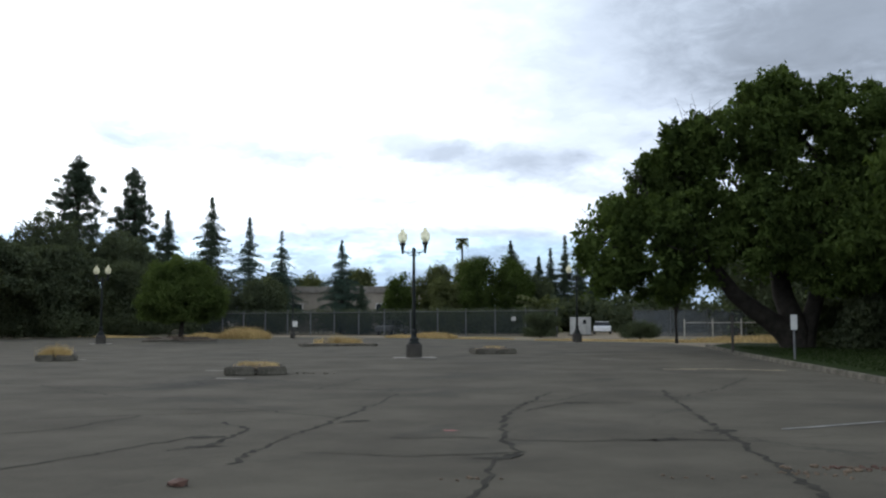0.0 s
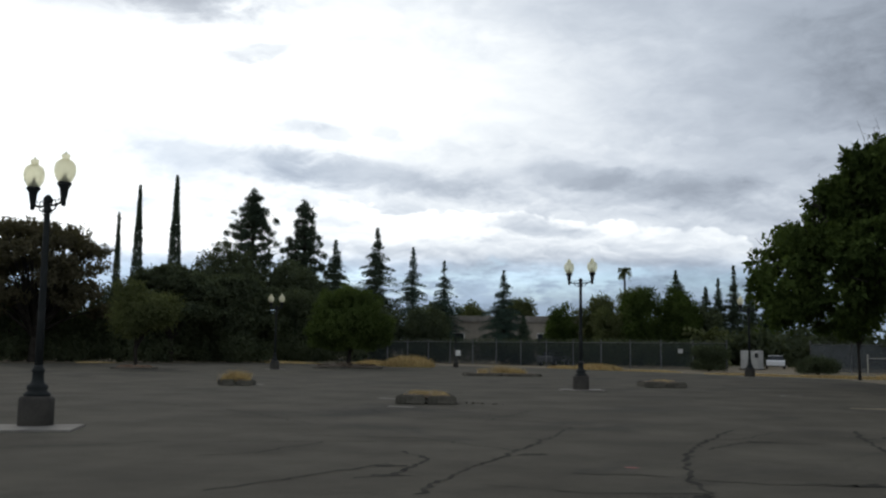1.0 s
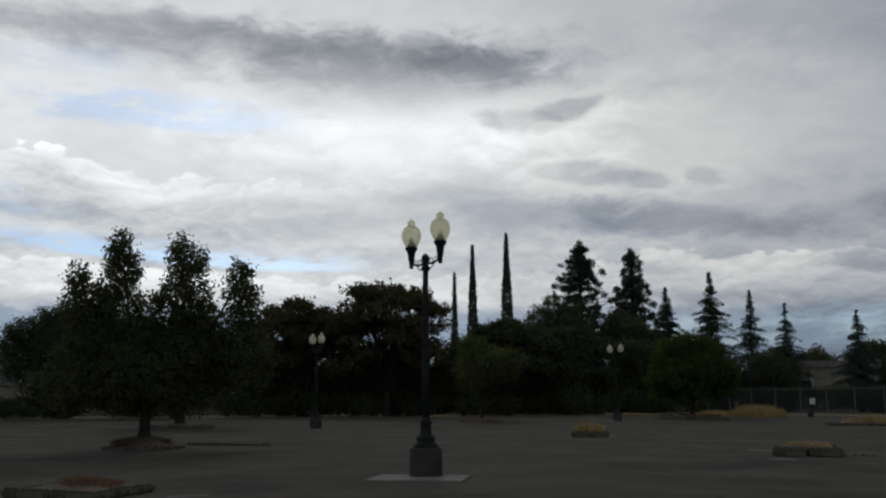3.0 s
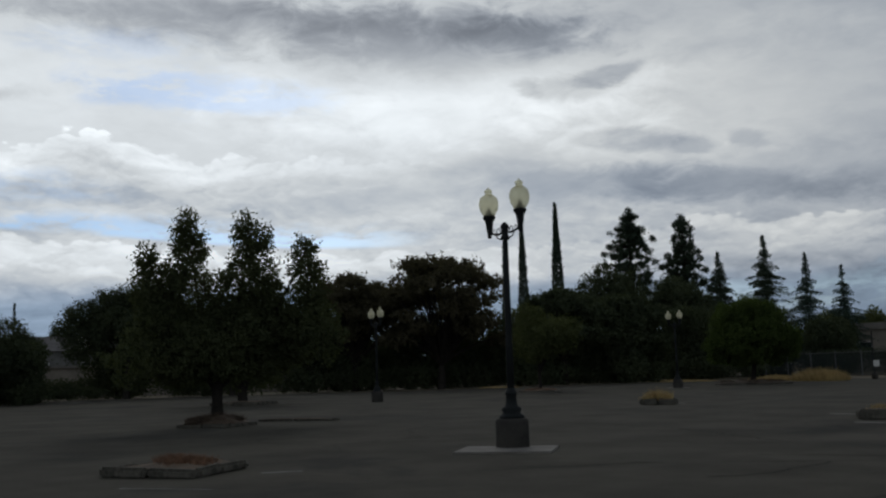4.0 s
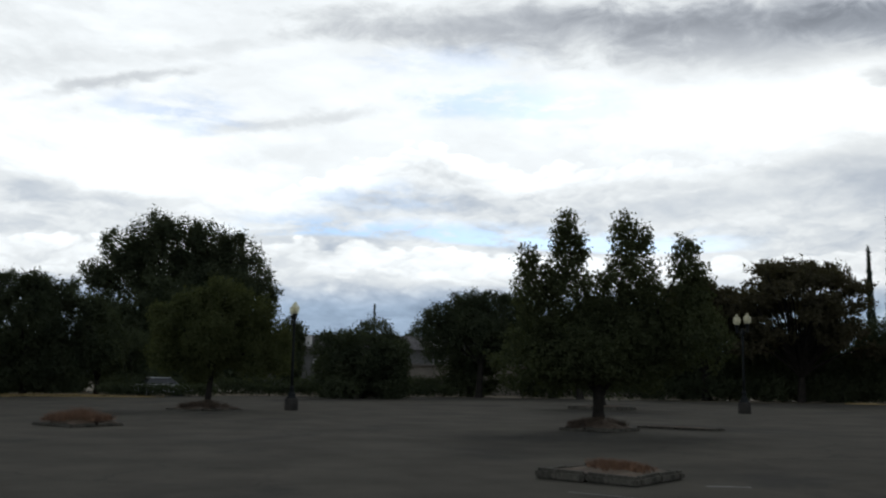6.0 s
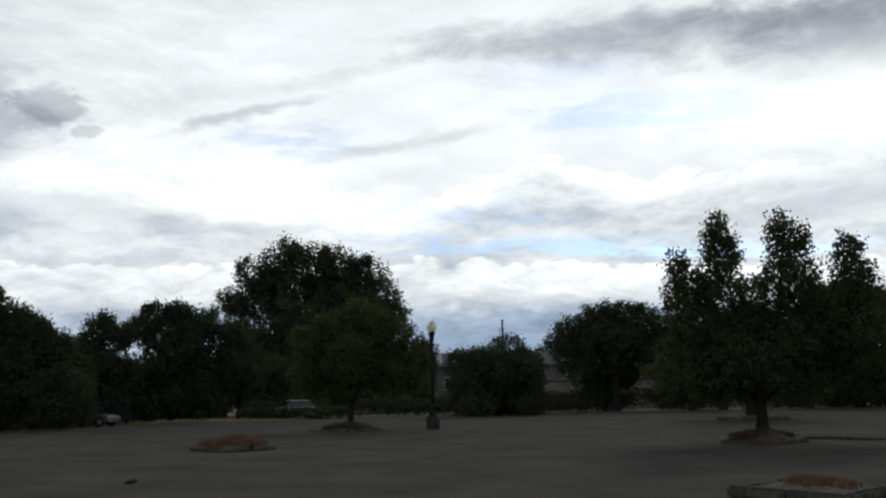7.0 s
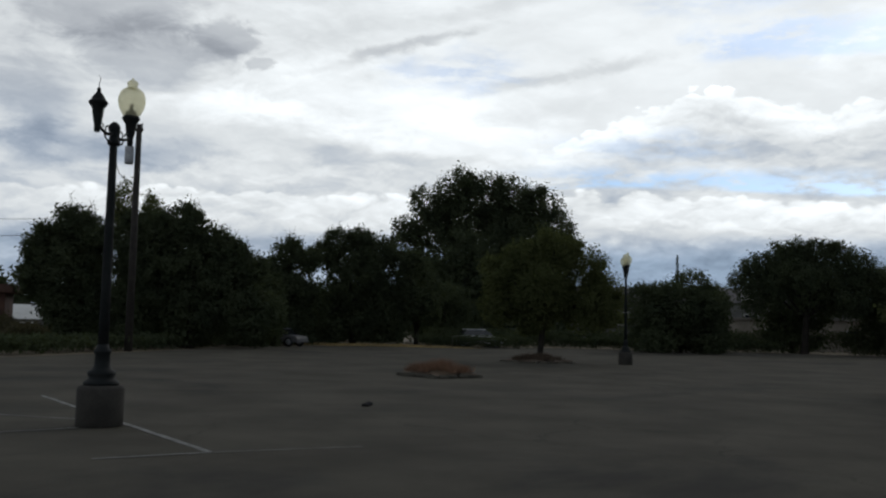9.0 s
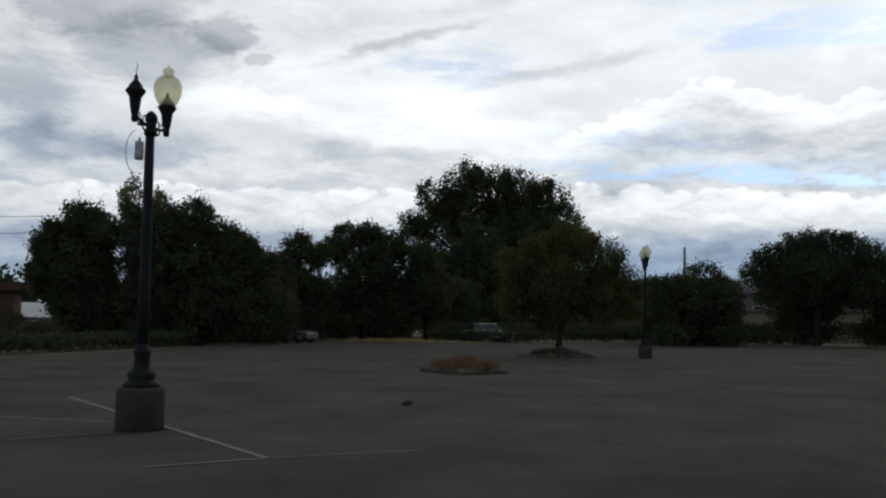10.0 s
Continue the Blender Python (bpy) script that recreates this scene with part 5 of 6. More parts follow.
great_tree(7.3, 49, "large old walnut tree with leaning trunks and green crown",
           [[((0, 0, -0.1), 0.78), ((-0.15, -0.05, 0.35), 0.68), ((-0.55, -0.15, 0.8), 0.58), ((-1.2, -0.35, 1.3), 0.5), ((-2.0, -0.6, 1.85), 0.45), ((-2.9, -0.85, 2.6), 0.38), ((-4.0, -1.0, 4.2), 0.25)],
            [((0.1, 0, -0.1), 0.7), ((0.1, 0, 0.8), 0.6), ((-0.5, 0.2, 2.6), 0.5), ((-1.0, 0, 6.0), 0.25)],
            [((0.3, 0, -0.1), 0.6), ((0.6, 0.1, 1.0), 0.45), ((1.6, 0.5, 4.0), 0.3), ((2.2, 0.5, 7.5), 0.18)]],
           [(-8.8, -2, 4.9, 1.7, 2.0, 2.5), (-7.6, 0, 6.6, 1.3, 1.8, 1.3), (-6.6, -2, 4.9, 2.0, 2.2, 2.6), (-4.6, -1, 5.5, 2.0, 2.4, 2.8), (-6.0, 1, 8.6, 1.3, 1.6, 1.5),
            (-4.6, 0, 9.9, 1.5, 1.8, 1.6), (-3.0, 0, 7.8, 2.2, 2.4, 2.6), (-1.6, -1, 10.6, 1.9, 2.2, 1.9), (-0.6, 0, 12.0, 1.6, 1.8, 1.5), (0.6, 0, 9.0, 2.6, 2.6, 2.8),
            (-1.4, -2, 5.6, 2.0, 2.0, 2.4), (1.6, -2, 5.0, 2.2, 2.2, 2.6), (2.6, 0, 11.4, 2.2, 2.2, 1.7), (4.0, 0, 8.4, 2.6, 2.6, 3.0), (4.4, -1, 4.6, 2.4, 2.4, 3.0),
            (6.4, 0, 10.8, 2.4, 2.4, 2.2), (7.0, 0, 6.6, 2.6, 2.6, 3.4), (1.0, 3, 5.0, 3.0, 2.0, 1.7), (5.5, 3, 3.0, 3.4, 2.0, 2.6), (9.0, 1, 3.2, 3.0, 2.4, 2.6),
            (6.2, 3, 9.0, 3.2, 2.2, 3.4), (9.2, 2, 7.6, 3.0, 2.4, 3.4), (3.0, 3, 8.4, 2.8, 2.0, 3.0), (9.0, 2, 11.6, 3.0, 2.4, 2.4)],
           41, 3100, [((-4.2, -0.6, 11.0), 9), ((-6.9, -0.6, 7.6), 6)])
great_tree(14.2, 38, "dense old walnut tree with low-hanging dark foliage",
           [[((0, 0, -0.1), 0.6), ((0, 0, 1.0), 0.45), ((-0.8, 0, 4.0), 0.3)], [((0.1, 0, -0.1), 0.5), ((0.6, 0, 1.0), 0.4), ((1.2, 0.4, 5.0), 0.25)]],
           [(-2.2, 0, 9.6, 2.2, 2.4, 1.8), (-3.6, 0.5, 6.6, 1.7, 2.0, 2.0), (0, 0, 8.0, 3.0, 3.0, 3.0), (-2.4, -0.5, 4.0, 2.2, 2.0, 2.2), (2.6, 0, 9.0, 3, 3, 3),
            (2.0, -1, 4.4, 3, 3, 2.8), (-0.5, 1.5, 3.0, 2.8, 2.0, 2.0), (-3.6, 6, 4.4, 2.4, 2.4, 1.8), (-0.4, 6, 4.6, 3.0, 2.6, 2.0), (-2.6, 3, 3.0, 1.8, 1.8, 1.6)], 42, 2100)

T = broad_tree
for i, (x, y, h, w) in enumerate(((11.0, 47.5, 3.2, 5.0), (14.5, 46.5, 4.0, 5.5), (10.0, 52.0, 2.6, 4.0))):
    T("undergrowth_bush", x, y, h, w, 0.05, 44 + i, "dense dark undergrowth below the walnut trees", LEAF_DARK, 0.2, 420, 18, 9, 0.08, spread=0.3, category="bush")
T("slim_tree", 2.3, 62.0, 5.2, 3.4, 2.2, 48, "slim young tree on a thin trunk in dry grass", LEAF_BIG, 0.22, 260, 16, 8, 0.09, spread=0.3)
# trees standing in the lot
ROUND = domed_tree("round_tree", -32.75, 64.85, "rounded bright green tree on a short trunk",
           [(0, 0, 4.3, 2.4), (-1.8, 0, 3.5, 1.7), (1.8, 0, 3.5, 1.7), (0, 0, 5.7, 1.3), (-1.4, 0.4, 5.2, 1.3), (1.4, -0.4, 5.2, 1.3), (-2.5, 0, 2.7, 1.1), (2.5, 0, 2.7, 1.1),
            (0, 1.7, 3.6, 1.9), (0, -1.7, 3.6, 1.9), (0, -1.2, 2.5, 1.4), (1.2, 0, 2.2, 1.2), (-1.2, 0, 2.2, 1.2)], 51, 1700, 0.23, LEAF_ROUND, 0.2, (0.89, 0.45), 0.2, clear=1.5)
ROUND.scale = (0.9, 0.9, 0.9)
T("small_tree", -41.5, 51.4, 5.55, 5.2, 1.7, 52, "small pale olive-green tree in an island", LEAF_DULL, 0.18, 620, 16, 12, 0.12, spread=0.28)
domed_tree("small_tree", -48.9, 10.25, "low olive-green tree with a spreading uneven crown",
           [(0.6, 0, 5.2, 0.95), (-0.8, 0.3, 4.7, 1.0), (1.9, 0, 4.5, 1.0), (-1.9, -0.2, 3.9, 0.9), (2.9, 0.3, 3.5, 0.85), (0, 0.8, 3.4, 1.4), (0, -0.8, 3.2, 1.3), (-2.0, 0, 2.5, 0.95),
            (2.0, 0, 2.6, 1.2), (3.1, 0, 2.3, 0.75), (-0.3, 0, 2.2, 1.0)], 53, 1300, 0.17, LEAF_DULL, 0.15, (0.26, 0.97), 0.2, clear=1.25)
T("island_tree", -47.3, 31.6, 5.6, 6.5, 0.8, 54, "dark broad tree behind the poplar", LEAF_DARK, 0.25, 600, 18, 10, 0.3)


def poplar(x, y, seed, label):
    """Four upright leaders over one low skirt of leaves."""
    rng = np.random.default_rng(seed)
    lines = [[(Vector((0, 0, 0)), 0.26), (Vector((0, 0, 0.5)), 0.17), (Vector((0, 0, 1.3)), 0.16)]]
    blobs = []
    ux, uy = 0.42, 0.907      # line along which the leaders stand
    for s0, top, wide in ((-2.2, 5.7, 0.55), (-0.93, 6.55, 0.80), (1.08, 6.6, 1.05), (2.95, 5.95, 0.76)):
        lines.append(curve_line((0, 0, 1.0), (s0 * ux, s0 * uy, top - 0.3), -0.5, 0.10, 0.015, 7))
        z = 1.6
        while z < top - 0.15:
            f = (z - 1.6) / (top - 1.6)
            k = wide * (1 - 0.6 * f ** 5) * rng.uniform(0.74, 1.06)
            q = 0.55 + 0.45 * min(1, f * 2)
            blobs.append((s0 * ux * q + rng.normal() * 0.08, s0 * uy * q + rng.normal() * 0.08, z, k, k, 0.45))
            z += 0.36
    for s0, z0, k in ((-1.6, 4.3, 0.5), (0.0, 4.2, 0.55), (0.0, 3.5, 0.7), (1.8, 4.0, 0.55), (1.8, 3.3, 0.7), (-1.6, 3.5, 0.6)):
        blobs.append((s0 * ux, s0 * uy, z0, k, k, 0.6))
    for i in range(16):
        s0 = rng.uniform(-2.5, 2.8)
        blobs.append((s0 * ux + rng.normal() * 0.5, s0 * uy + rng.normal() * 0.5, rng.uniform(1.75, 3.2), 0.9, 0.9, 0.75))
    pts = clumps(rng, blobs, 5000, 16, 0.10, 0.3)
    pts = pts[(pts[:, 2] > 0.75)]
    return finish_tree("poplar_tree", x, y, 0.1, label, "poplar", lines, pts, 0.10, LEAF_POP, rng, slim=0.7)


poplar(-28.3, 17.1, 55, "four-stemmed dark green poplar in a soil island")

# behind the far edge, from the pines round to the left
pine_tree(-72.5, 114.5, 23.4, 9.8, 9.0, 61, "tall dark pine with tufted limbs")
pine_tree(-66.3, 118.2, 22.0, 6.6, 8.0, 62, "slimmer dark pine with gaps in its crown")
T("broad_tree", -66.5, 98.5, 14.6, 10.0, 0.4, 63, "dense dark broad tree below the pines", LEAF_DARK, 0.36, 800, 20, 14, 0.4)
T("broad_tree", -59.0, 103.5, 13.4, 9.0, 0.4, 64, "dense dark broad tree below the pines", LEAF_DARK, 0.36, 800, 20, 14, 0.4)
cone_tree(-60.1, 115.8, 16.2, 5.4, 5.0, 65, "dark spired fir behind the lot", LEAF_PINE, 0.4)
cone_tree(-52.9, 113.7, 17.4, 7.6, 2.0, 66, "tall dark spired fir with tiered branches", LEAF_PINE, 0.42)
cone_tree(-48.6, 115.7, 14.9, 5.4, 2.0, 67, "slim blue-green spruce behind the lot", LEAF_BLUE, 0.36, airy=1.3)
cone_tree(-46.4, 121.6, 13.6, 5.4, 2.0, 68, "pale slim spruce behind the lot", LEAF_BLUE, 0.36, airy=1.4)
cone_tree(-31.2, 99.6, 10.2, 5.6, 0.6, 69, "spruce with a wide skirt before the beige hall", LEAF_BLUE, 0.32, airy=1.2)
cone_tree(-28.6, 98.3, 5.2, 2.4, 0.2, 70, "small dark conifer before the beige hall", LEAF_PINE, 0.28)
for i, (x, y, h, w) in enumerate(((-47.5, 100.5, 7.2, 6.5), (-42.0, 103.5, 7.0, 6.0), (-53, 96, 8.0, 6.5))):
    T("broad_tree", x, y, h, w, 0.2, 72 + i, "dark undergrowth tree along the fence", LEAF_DARK, 0.3, 520, 18, 10, 0.2)
for i, (x, y, h, w) in enumerate(((-62, 180, 11.6, 8), (-70, 178, 11, 9), (-55, 184, 10.5, 8), (-42, 145, 10.2, 4.6), (-80, 170, 11, 10))):
    T("far_tree", x, y, h, w, 1.0, 80 + i, "distant grey-green tree beyond the hall", LEAF_DULL, 0.5, 300, 14, 9, 0.25, spread=0.5)
for i, (x, y, h, w, m) in enumerate(((-26.6, 106.5, 7.2, 4.6, LEAF_BIG), (-23.0, 108.5, 8.0, 5.0, LEAF_DULL), (-19.8, 113.5, 8.9, 5.6, LEAF_DULL), (-17.2, 105, 8.4, 5.0, LEAF_BIG),
                                     (-13.5, 106.5, 9.2, 5.6, LEAF_BIG), (-20.4, 104, 6.0, 5.0, LEAF_DULL), (-11.0, 108, 6.6, 4.6, LEAF_DARK))):
    T("broad_tree", x, y, h, w, 0.3, 90 + i, "leafy green tree behind the fence", m, 0.28, 520, 18, 13, 0.2, spread=0.36, lump=0.36)
palm_tree(-34.8, 197.3, 17.9, 1.5, 100, "tall thin fan palm far behind the trees", 90)
palm_tree(-10.2, 102.7, 2.6, 2.7, 101, "short bushy palm behind the fence", 46)
cone_tree(-19.9, 159, 14.8, 7.0, 4.0, 102, "dark broad-tiered cedar far behind", LEAF_PINE, 0.5, 0.0, 1.6)
for i, (x, y, h, w) in enumerate(((-13.4, 139.6, 10.8, 5.0), (-11.7, 139.8, 12.0, 3.8), (-9.6, 139.9, 13.8, 4.2), (-7.5, 138, 11.0, 4.6), (-5.0, 139, 10.0, 5.0))):
    cone_tree(x, y, h, w, 0.5, 103 + i, "dark column conifer behind the fence", LEAF_PINE, 0.42, 0.1)
T("bush", -7.9, 79.9, 2.2, 3.0, 0.05, 110, "round dark green bush before the fence", LEAF_DARK, 0.14, 320, 16, 8, 0.08, spread=0.2, category="bush")
T("bush", 0.2, 75.0, 1.5, 3.2, 0.05, 111, "low dark bush in the dry grass", LEAF_DARK, 0.14, 260, 16, 7, 0.08, spread=0.2, category="bush")
T("broad_tree", 12, 100, 9, 10, 0.3, 112, "leafy green tree behind the fence", LEAF_BIG, 0.3, 500, 18, 12, 0.3)
T("broad_tree", 24, 92, 10, 11, 0.3, 113, "leafy green tree behind the fence", LEAF_BIG, 0.3, 500, 18, 12, 0.3)

# spreading trees, cypress spires and hedge on the far left edge
layered_tree(-62.6, 64.4, 12.5, 12.0, 2.6, 120, "spreading bronze-green tree with flat foliage layers")
layered_tree(-69.5, 60.0, 10.8, 8.5, 3.0, 121, "spreading bronze-green tree with flat foliage layers")
layered_tree(-56.0, 74.5, 8.8, 8.0, 2.6, 122, "low spreading dark green tree", LEAF_DARK)
layered_tree(-54.0, 82.0, 8.6, 8.0, 2.6, 123, "low spreading dark green tree", LEAF_DARK)
for i, (x, y, h, w) in enumerate(((-64.5, 70, 6.8, 9), (-71.5, 62.5, 6.6, 9), (-57.5, 76.5, 6.4, 8), (-66, 66, 7.2, 8), (-60, 72.5, 6.8, 8), (-53, 80, 6.6, 8), (-73, 58, 7.4, 8), (-79, 50, 8.4, 8), (-50, 88, 7.6, 7), (-84, 44, 9.6, 7))):
    T("broad_tree", x, y, h, w, 0.1, 127 + i, "dense dark tree along the hedge", LEAF_DARK, 0.27, 620, 18, 11, 0.25, spread=0.36)
spire_tree(-74.4, 88.9, 16.8, 1.0, 135, "tall slender dark column cypress")
spire_tree(-72.7, 90.3, 20.1, 1.5, 136, "tall slender dark column cypress")
spire_tree(-69.4, 92.8, 21.5, 1.8, 137, "tall slender dark column cypress")


def hedge(pts, width, height, seed, label):
    rng = np.random.default_rng(seed)
    allp = []
    for a, b in zip(pts, pts[1:]):
        n = int(math.dist(a, b) * 420)
        f = rng.uniform(0, 1, n)
        z = np.sqrt(rng.uniform(0, 1, n)) * height * (0.9 + 0.12 * np.sin(f * 37))
        x = a[0] + (b[0] - a[0]) * f + rng.normal(size=n) * width * 0.35
        y = a[1] + (b[1] - a[1]) * f + rng.normal(size=n) * width * 0.35
        allp.append(np.column_stack((x, y, z)))
    solo("hedge", leaf_mesh("hedge", np.vstack(allp), 0.21, LEAF_DARK, rng), LEAF_DARK, label, "hedge", "", "stuff")


hedge([(-90, 30), (-83, 42), (-68, 61), (-53, 80.5), (-44, 92)], 1.6, 1.9, 140, "dark clipped hedge along the edge of the lot")
hedge([(-53, 103), (-30, 96), (-8, 88)], 2.2, 2.6, 139, "dark undergrowth behind the fence")
hedge([(-78.6, 10), (-78.4, 18)], 1.2, 0.95, 138, "low dark shrubs before the parked car")
hedge([(-81.5, 11), (-85, 24), (-82.5, 40)], 1.5, 1.5, 141, "dark low hedge along the edge of the lot")
hedge([(-83.0, 22), (-79.5, 40)], 1.0, 1.0, 146, "low dark shrubs at the edge of the lot")
hedge([(-38, -17.5), (-48, -13.2), (-66, -7), (-80, 1)], 1.8, 0.75, 142, "dark undergrowth along the edge of the lot")



def belt(pts, width, height, seed, label, leaf=0.64, thick=44):
    """A far wood: uneven crowns in one mass."""
    rng = np.random.default_rng(seed)
    blobs = []
    for a, b in zip(pts, pts[1:]):
        n = max(2, int(math.dist(a, b) / (width * 0.42)))
        for i in range(n):
            f = i / n
            hh = height * rng.uniform(0.72, 1.08)
            blobs.append((a[0] + (b[0] - a[0]) * f + rng.normal() * width * 0.2, a[1] + (b[1] - a[1]) * f + rng.normal() * width * 0.2, hh * 0.5, width * 0.42, width * 0.42, hh * 0.5))
            blobs.append((a[0] + (b[0] - a[0]) * f + rng.normal() * width * 0.3, a[1] + (b[1] - a[1]) * f + rng.normal() * width * 0.3, hh * 0.3, width * 0.4, width * 0.4, hh * 0.32))
    pts2 = clumps(rng, blobs, len(blobs) * thick, 18, 0.5, 0.5)
    pts2[:, 2] = np.maximum(pts2[:, 2], 0.05)
    solo("far_woods", leaf_mesh("far_woods", pts2, leaf, LEAF_DARK, rng, slim=0.65), LEAF_DARK, label, "woods", "", "stuff")


belt([(-97, -32), (-101, -12), (-103, 4), (-104, 24)], 7, 5.2, 143, "dark wood behind the thicket")
belt([(-116, 64), (-96, 84), (-74, 102), (-54, 112)], 7, 6.6, 144, "dark wood behind the hedge trees")
belt([(-14, 122), (6, 116), (30, 108), (60, 92)], 7, 4.6, 145, "green wood behind the fence")
# left side: round bush, broad trees, great eucalyptus, thicket with the utility pole
domed_tree("broad_tree", -78.1, 41.6, "dark lumpy broad tree beside the hedge",
           [(0.9, 0, 8.5, 1.1), (-5.0, 0, 6.1, 1.0), (-3.8, 0, 7.2, 1.1), (-2.0, 0.5, 8.1, 1.1), (-0.5, 0, 8.3, 1.1), (2.9, 0.5, 8.2, 1.1), (4.2, 0, 7.5, 1.2), (5.0, 0, 6.1, 1.1),
            (0, 0, 5.8, 2.6), (-3.2, 0, 4.9, 1.9), (3.4, 0, 4.9, 2.0), (2.2, 0, 6.8, 1.6), (-1.5, 0, 6.8, 1.5), (3.6, 0, 6.2, 1.4)], 150, 900, 0.30, LEAF_DARK, 0.3, (0.52, 0.85), 0.3, clear=2.9)
T("broad_tree", -72.5, 48.5, 8.2, 6.5, 2.6, 151, "dark broad tree beside the hedge", LEAF_DARK, 0.3, 500, 18, 10, 0.3, spread=0.36)
T("bush", -73.7, 28.5, 6.0, 8.4, 0.05, 152, "large round dark bush at the lot edge", LEAF_DARK, 0.21, 1500, 20, 20, 0.2, spread=0.26, lump=0.34, category="bush")

domed_tree("eucalyptus_tree", -109.9, 22.0, "great dark eucalyptus with a domed lumpy crown",
           [(0, 0, 16.2, 2.9), (-8.6, 0, 12.3, 1.6), (-6.4, 1, 15.2, 2.3), (-3.4, -1, 16.4, 2.6), (3.0, 1, 16.2, 2.7), (5.8, 0, 15.2, 2.3), (7.9, 0, 13.0, 2.2), (8.8, 0, 10.6, 1.9),
            (-6, 0, 10.5, 3.4), (-3, 2, 13.2, 3.0), (3, 2, 13.0, 3.0), (0, 0, 11, 4.6), (5, 0, 10, 4.2), (0, 0, 6, 4.6), (-5, 0, 5.5, 3.6), (5.5, 0, 5, 3.8)], 153, 2300, 0.44, LEAF_DARK, 0.6, (0.2, 0.98), 0.34, hang=1.6)
T("broad_tree", -103, 17.5, 11.5, 11.0, 0.5, 154, "dark broad tree below the eucalyptus", LEAF_DARK, 0.36, 700, 18, 12, 0.4)
cone_tree(-124.7, 51.8, 11.9, 1.5, 0.5, 155, "small dark pointed conifer far behind the roofs", LEAF_PINE, 0.32, 0.1, 1.5)
for i, (x, y, h, w) in enumerate(((-122, 47.5, 7.6, 3.6), (-119, 55.0, 8.2, 3.4), (-110, 60, 8.5, 5), (-104.0, 32.8, 8.6, 4.0))):
    T("far_tree", x, y, h, w, 1.0, 156 + i, "distant dark tree beside the grey building", LEAF_DARK, 0.34, 260, 16, 8, 0.2)
RIGHTWARD = (0.19, 0.98)
domed_tree("thicket_tree", -65.5, -13.6, "dense dark rounded tree in the thicket",
           [(0, 0, 7.0, 1.15), (-1.6, 0, 6.0, 1.1), (-2.0, 0, 3.8, 1.1), (1.3, 0, 6.2, 1.2), (0, 0, 4.2, 2.2), (0.6, 0, 1.9, 1.9)], 165, 1100, 0.27, LEAF_DARK, 0.2, RIGHTWARD, 0.26, twiggy=True)
domed_tree("thicket_tree", -64.4, -6.5, "broad dark tree beside the utility pole",
           [(-0.6, 0, 7.1, 1.25), (-3.6, 0, 6.6, 1.2), (-2.0, 0, 7.0, 1.25), (0.9, 0, 6.4, 1.0), (2.3, 0, 5.6, 0.9), (3.5, 0, 4.7, 0.9), (-2, 0, 4, 2.2), (2, 0, 3.6, 2.0), (0, 0, 2, 2.1), (0, 0, 5.2, 1.8), (-3.0, 0, 5.0, 1.6), (2.4, 0, 4.8, 1.4),
            (-3.4, 0, 2.2, 1.9), (3.6, 0, 2.0, 1.7)], 166, 1900, 0.29, LEAF_DARK, 0.25, RIGHTWARD, 0.26, twiggy=True)
domed_tree("thicket_tree", -78.6, -0.4, "small dark tree in the thicket", [(0, 0, 6.9, 1.05), (1.2, 0, 6.2, 0.9), (-1.2, 0, 5.4, 1.1), (0, 0, 4, 1.7), (0, 0, 1.8, 1.7), (-2.5, 1, 2.2, 1.9)],
           167, 700, 0.3, LEAF_DARK, 0.2, RIGHTWARD, 0.28, twiggy=True)
domed_tree("thicket_tree", -82.2, 4.8, "broad dark tree in the thicket",
           [(0.3, 0, 8.3, 1.1), (-2.6, 0, 7.0, 1.2), (-1.4, 0, 8.0, 1.15), (2, 0, 7.4, 1.4), (0, 0, 5, 2.6), (-2, 0, 2.2, 2.0), (2, 0, 2.2, 2.2), (4.2, 0, 6.2, 1.6), (4.6, 0, 3.6, 1.8)],
           168, 1200, 0.32, LEAF_DARK, 0.25, RIGHTWARD, 0.28, twiggy=True)
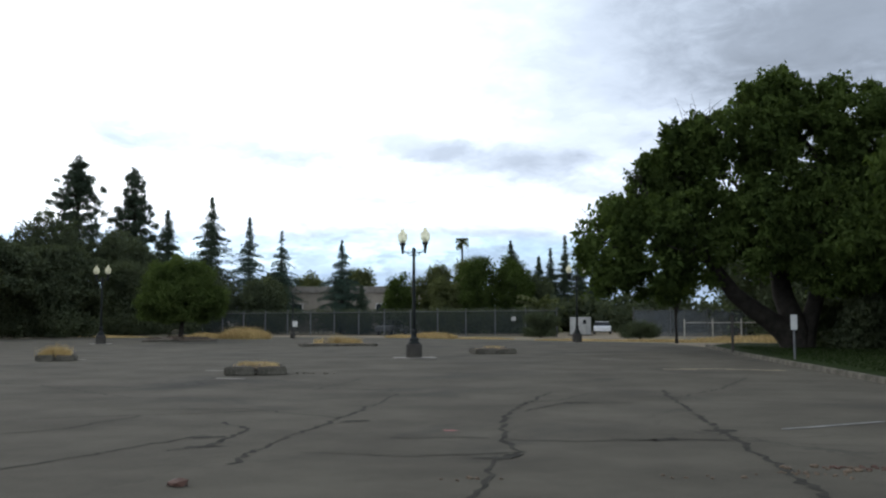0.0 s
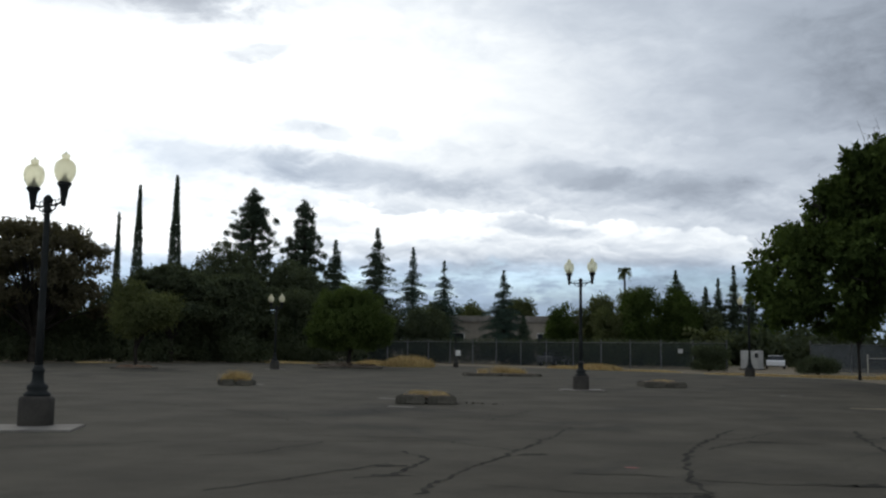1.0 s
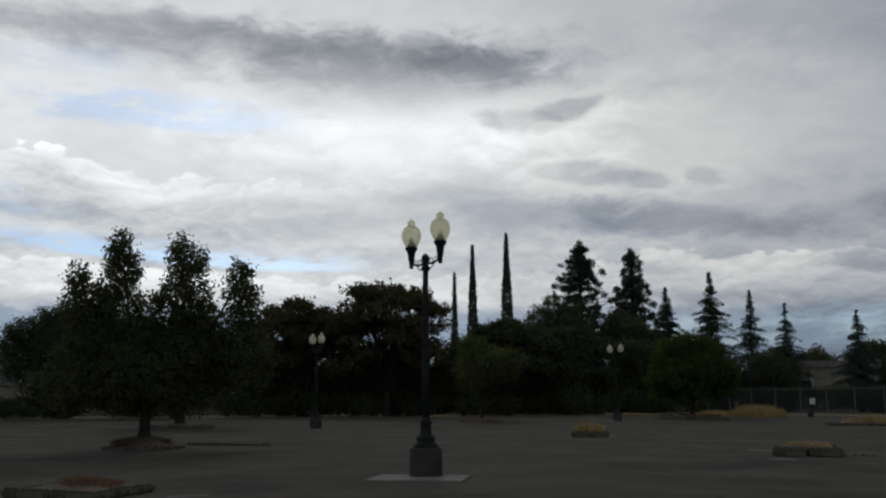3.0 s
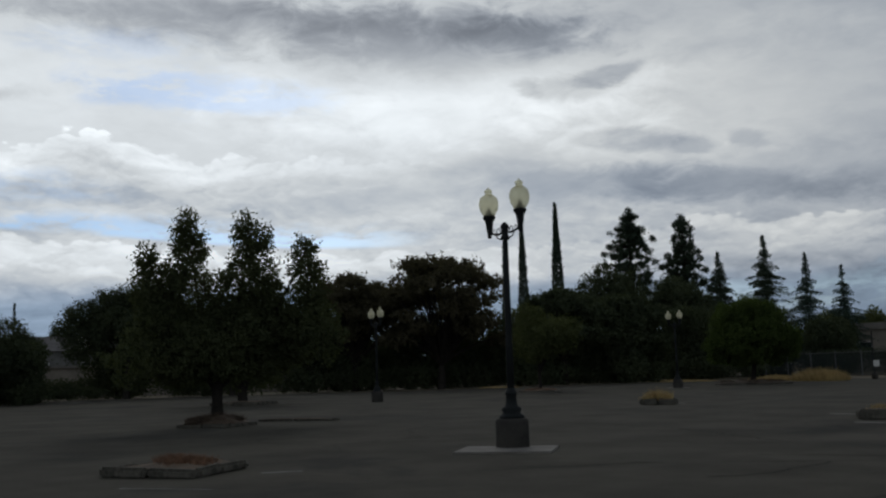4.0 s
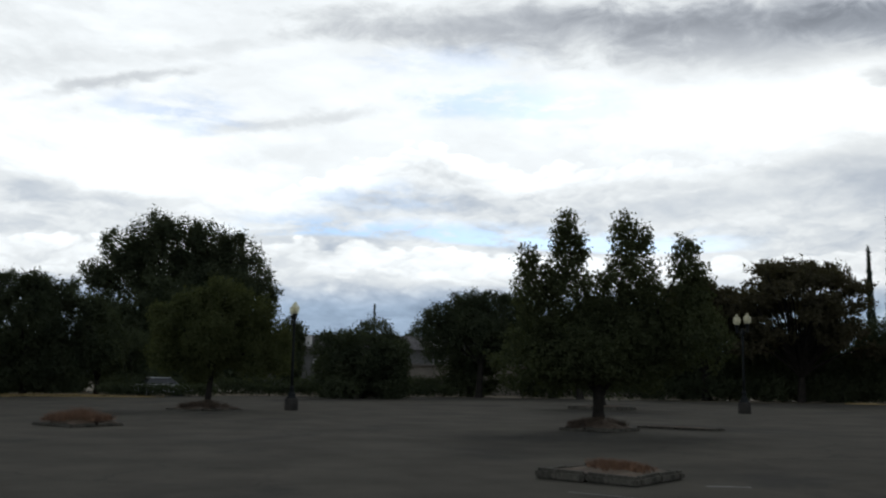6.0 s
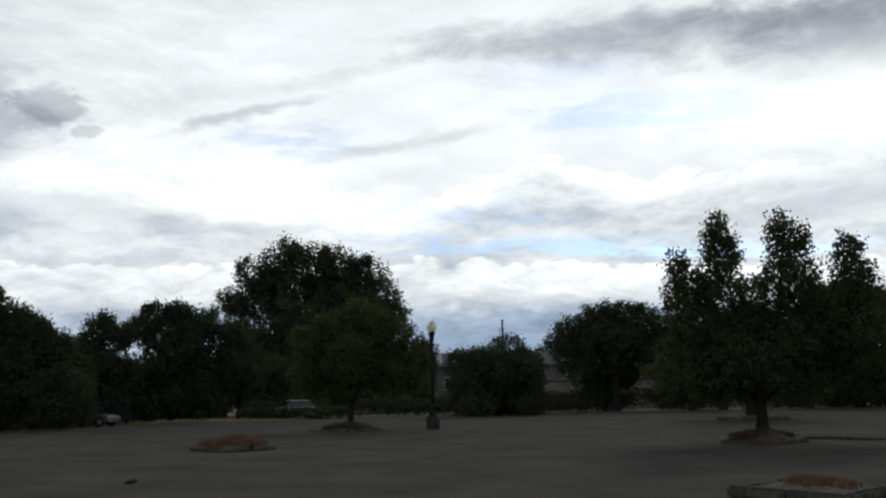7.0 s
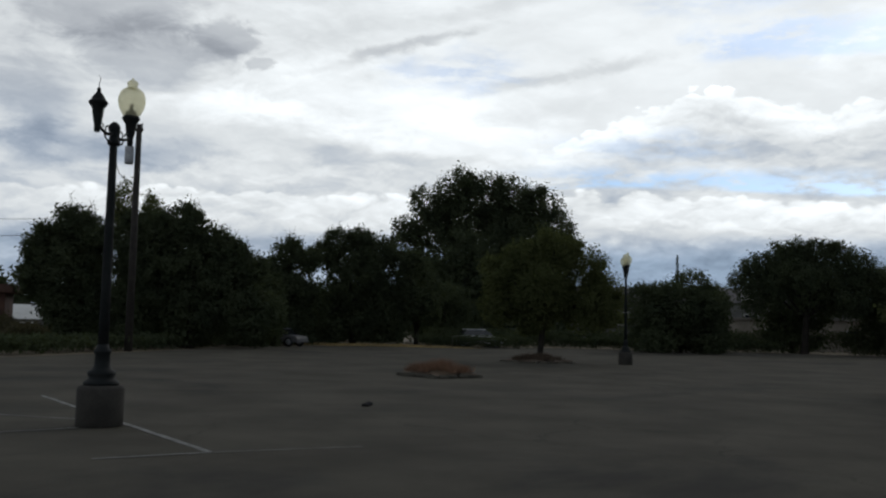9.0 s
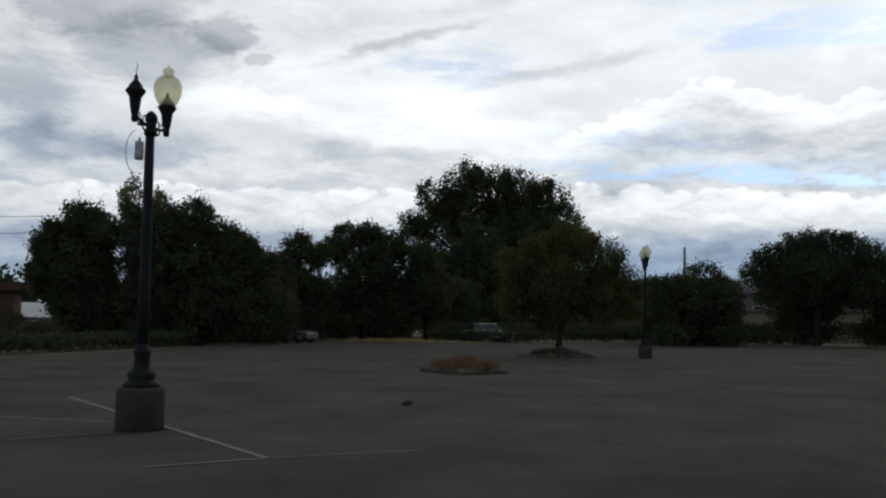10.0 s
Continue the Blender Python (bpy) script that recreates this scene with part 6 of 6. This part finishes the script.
for i, (x, y, h, w, lo) in enumerate(((-72.0, -3.4, 5.6, 5.0, 0.2), (-86, 10.5, 7.2, 5.0, 1.4), (-70.5, -9.0, 5.6, 6.0, 0.1), (-88, 1, 6.0, 8, 0.3), (-94, 14.5, 6.0, 7.5, 0.2))):
    T("thicket_tree", x, y, h, w, lo, 170 + i, "dense dark undergrowth tree in the thicket", LEAF_DARK, 0.24, 640, 18, 13, 0.2, spread=0.32, lump=0.36)
for i, (x, y, h) in enumerate(((-71.9, -11.7, 11.4), (-72.2, -9.7, 10.5))):
    T("feathery_tree", x, y, h, 2.1, 6.8, 180 + i, "thin feathery sapling rising above the thicket", LEAF_DULL, 0.19, 170, 9, 12, 0.07, spread=0.2, lump=0.3)
for i, (x, y, h, w) in enumerate(((-58.5, -15.3, 1.5, 3.0), (-55.0, -13.5, 1.2, 2.6), (-62.0, -17.5, 1.8, 3.5))):
    T("bush", x, y, h, w, 0.05, 185 + i, "low brownish bush at the lot edge", LEAF_RUST, 0.16, 220, 16, 6, 0.06, spread=0.2, category="bush")

# plain surroundings that close the view behind the camera and far off
for i in range(10):
    a = radians(195 + i * 17)
    T("far_tree", -8 - 95 * math.sin(a), 95 * math.cos(a) - 10, 9 + (i * 7 % 4), 13, 0.3, 200 + i, "dark distant tree closing the surroundings", LEAF_DARK, 0.5, 260, 16, 9, 0.3, spread=0.6)


def hills(seed):
    rng = np.random.default_rng(seed)
    n = 160
    vs, fs = [], []
    for i in range(n + 1):
        a = radians(-30 + 170 * i / n)
        h = 14 + 7 * math.sin(i * 0.13) + 4 * math.sin(i * 0.41 + 1) + rng.normal() * 0.4
        for r, z in ((900, -1), (1050, h), (1400, h * 1.15)):
            vs.append((-math.sin(a) * r, math.cos(a) * r, z))
    for i in range(n):
        for k in range(2):
            o = i * 3 + k
            fs.append((o, o + 3, o + 4, o + 1))
    solo("backdrop_hills", mesh_of("backdrop_hills", vs, fs, HAZY_HILL, True), HAZY_HILL, "low hills on the horizon, coloured blue-grey for haze", "hills", "", "structure")


hills(9)
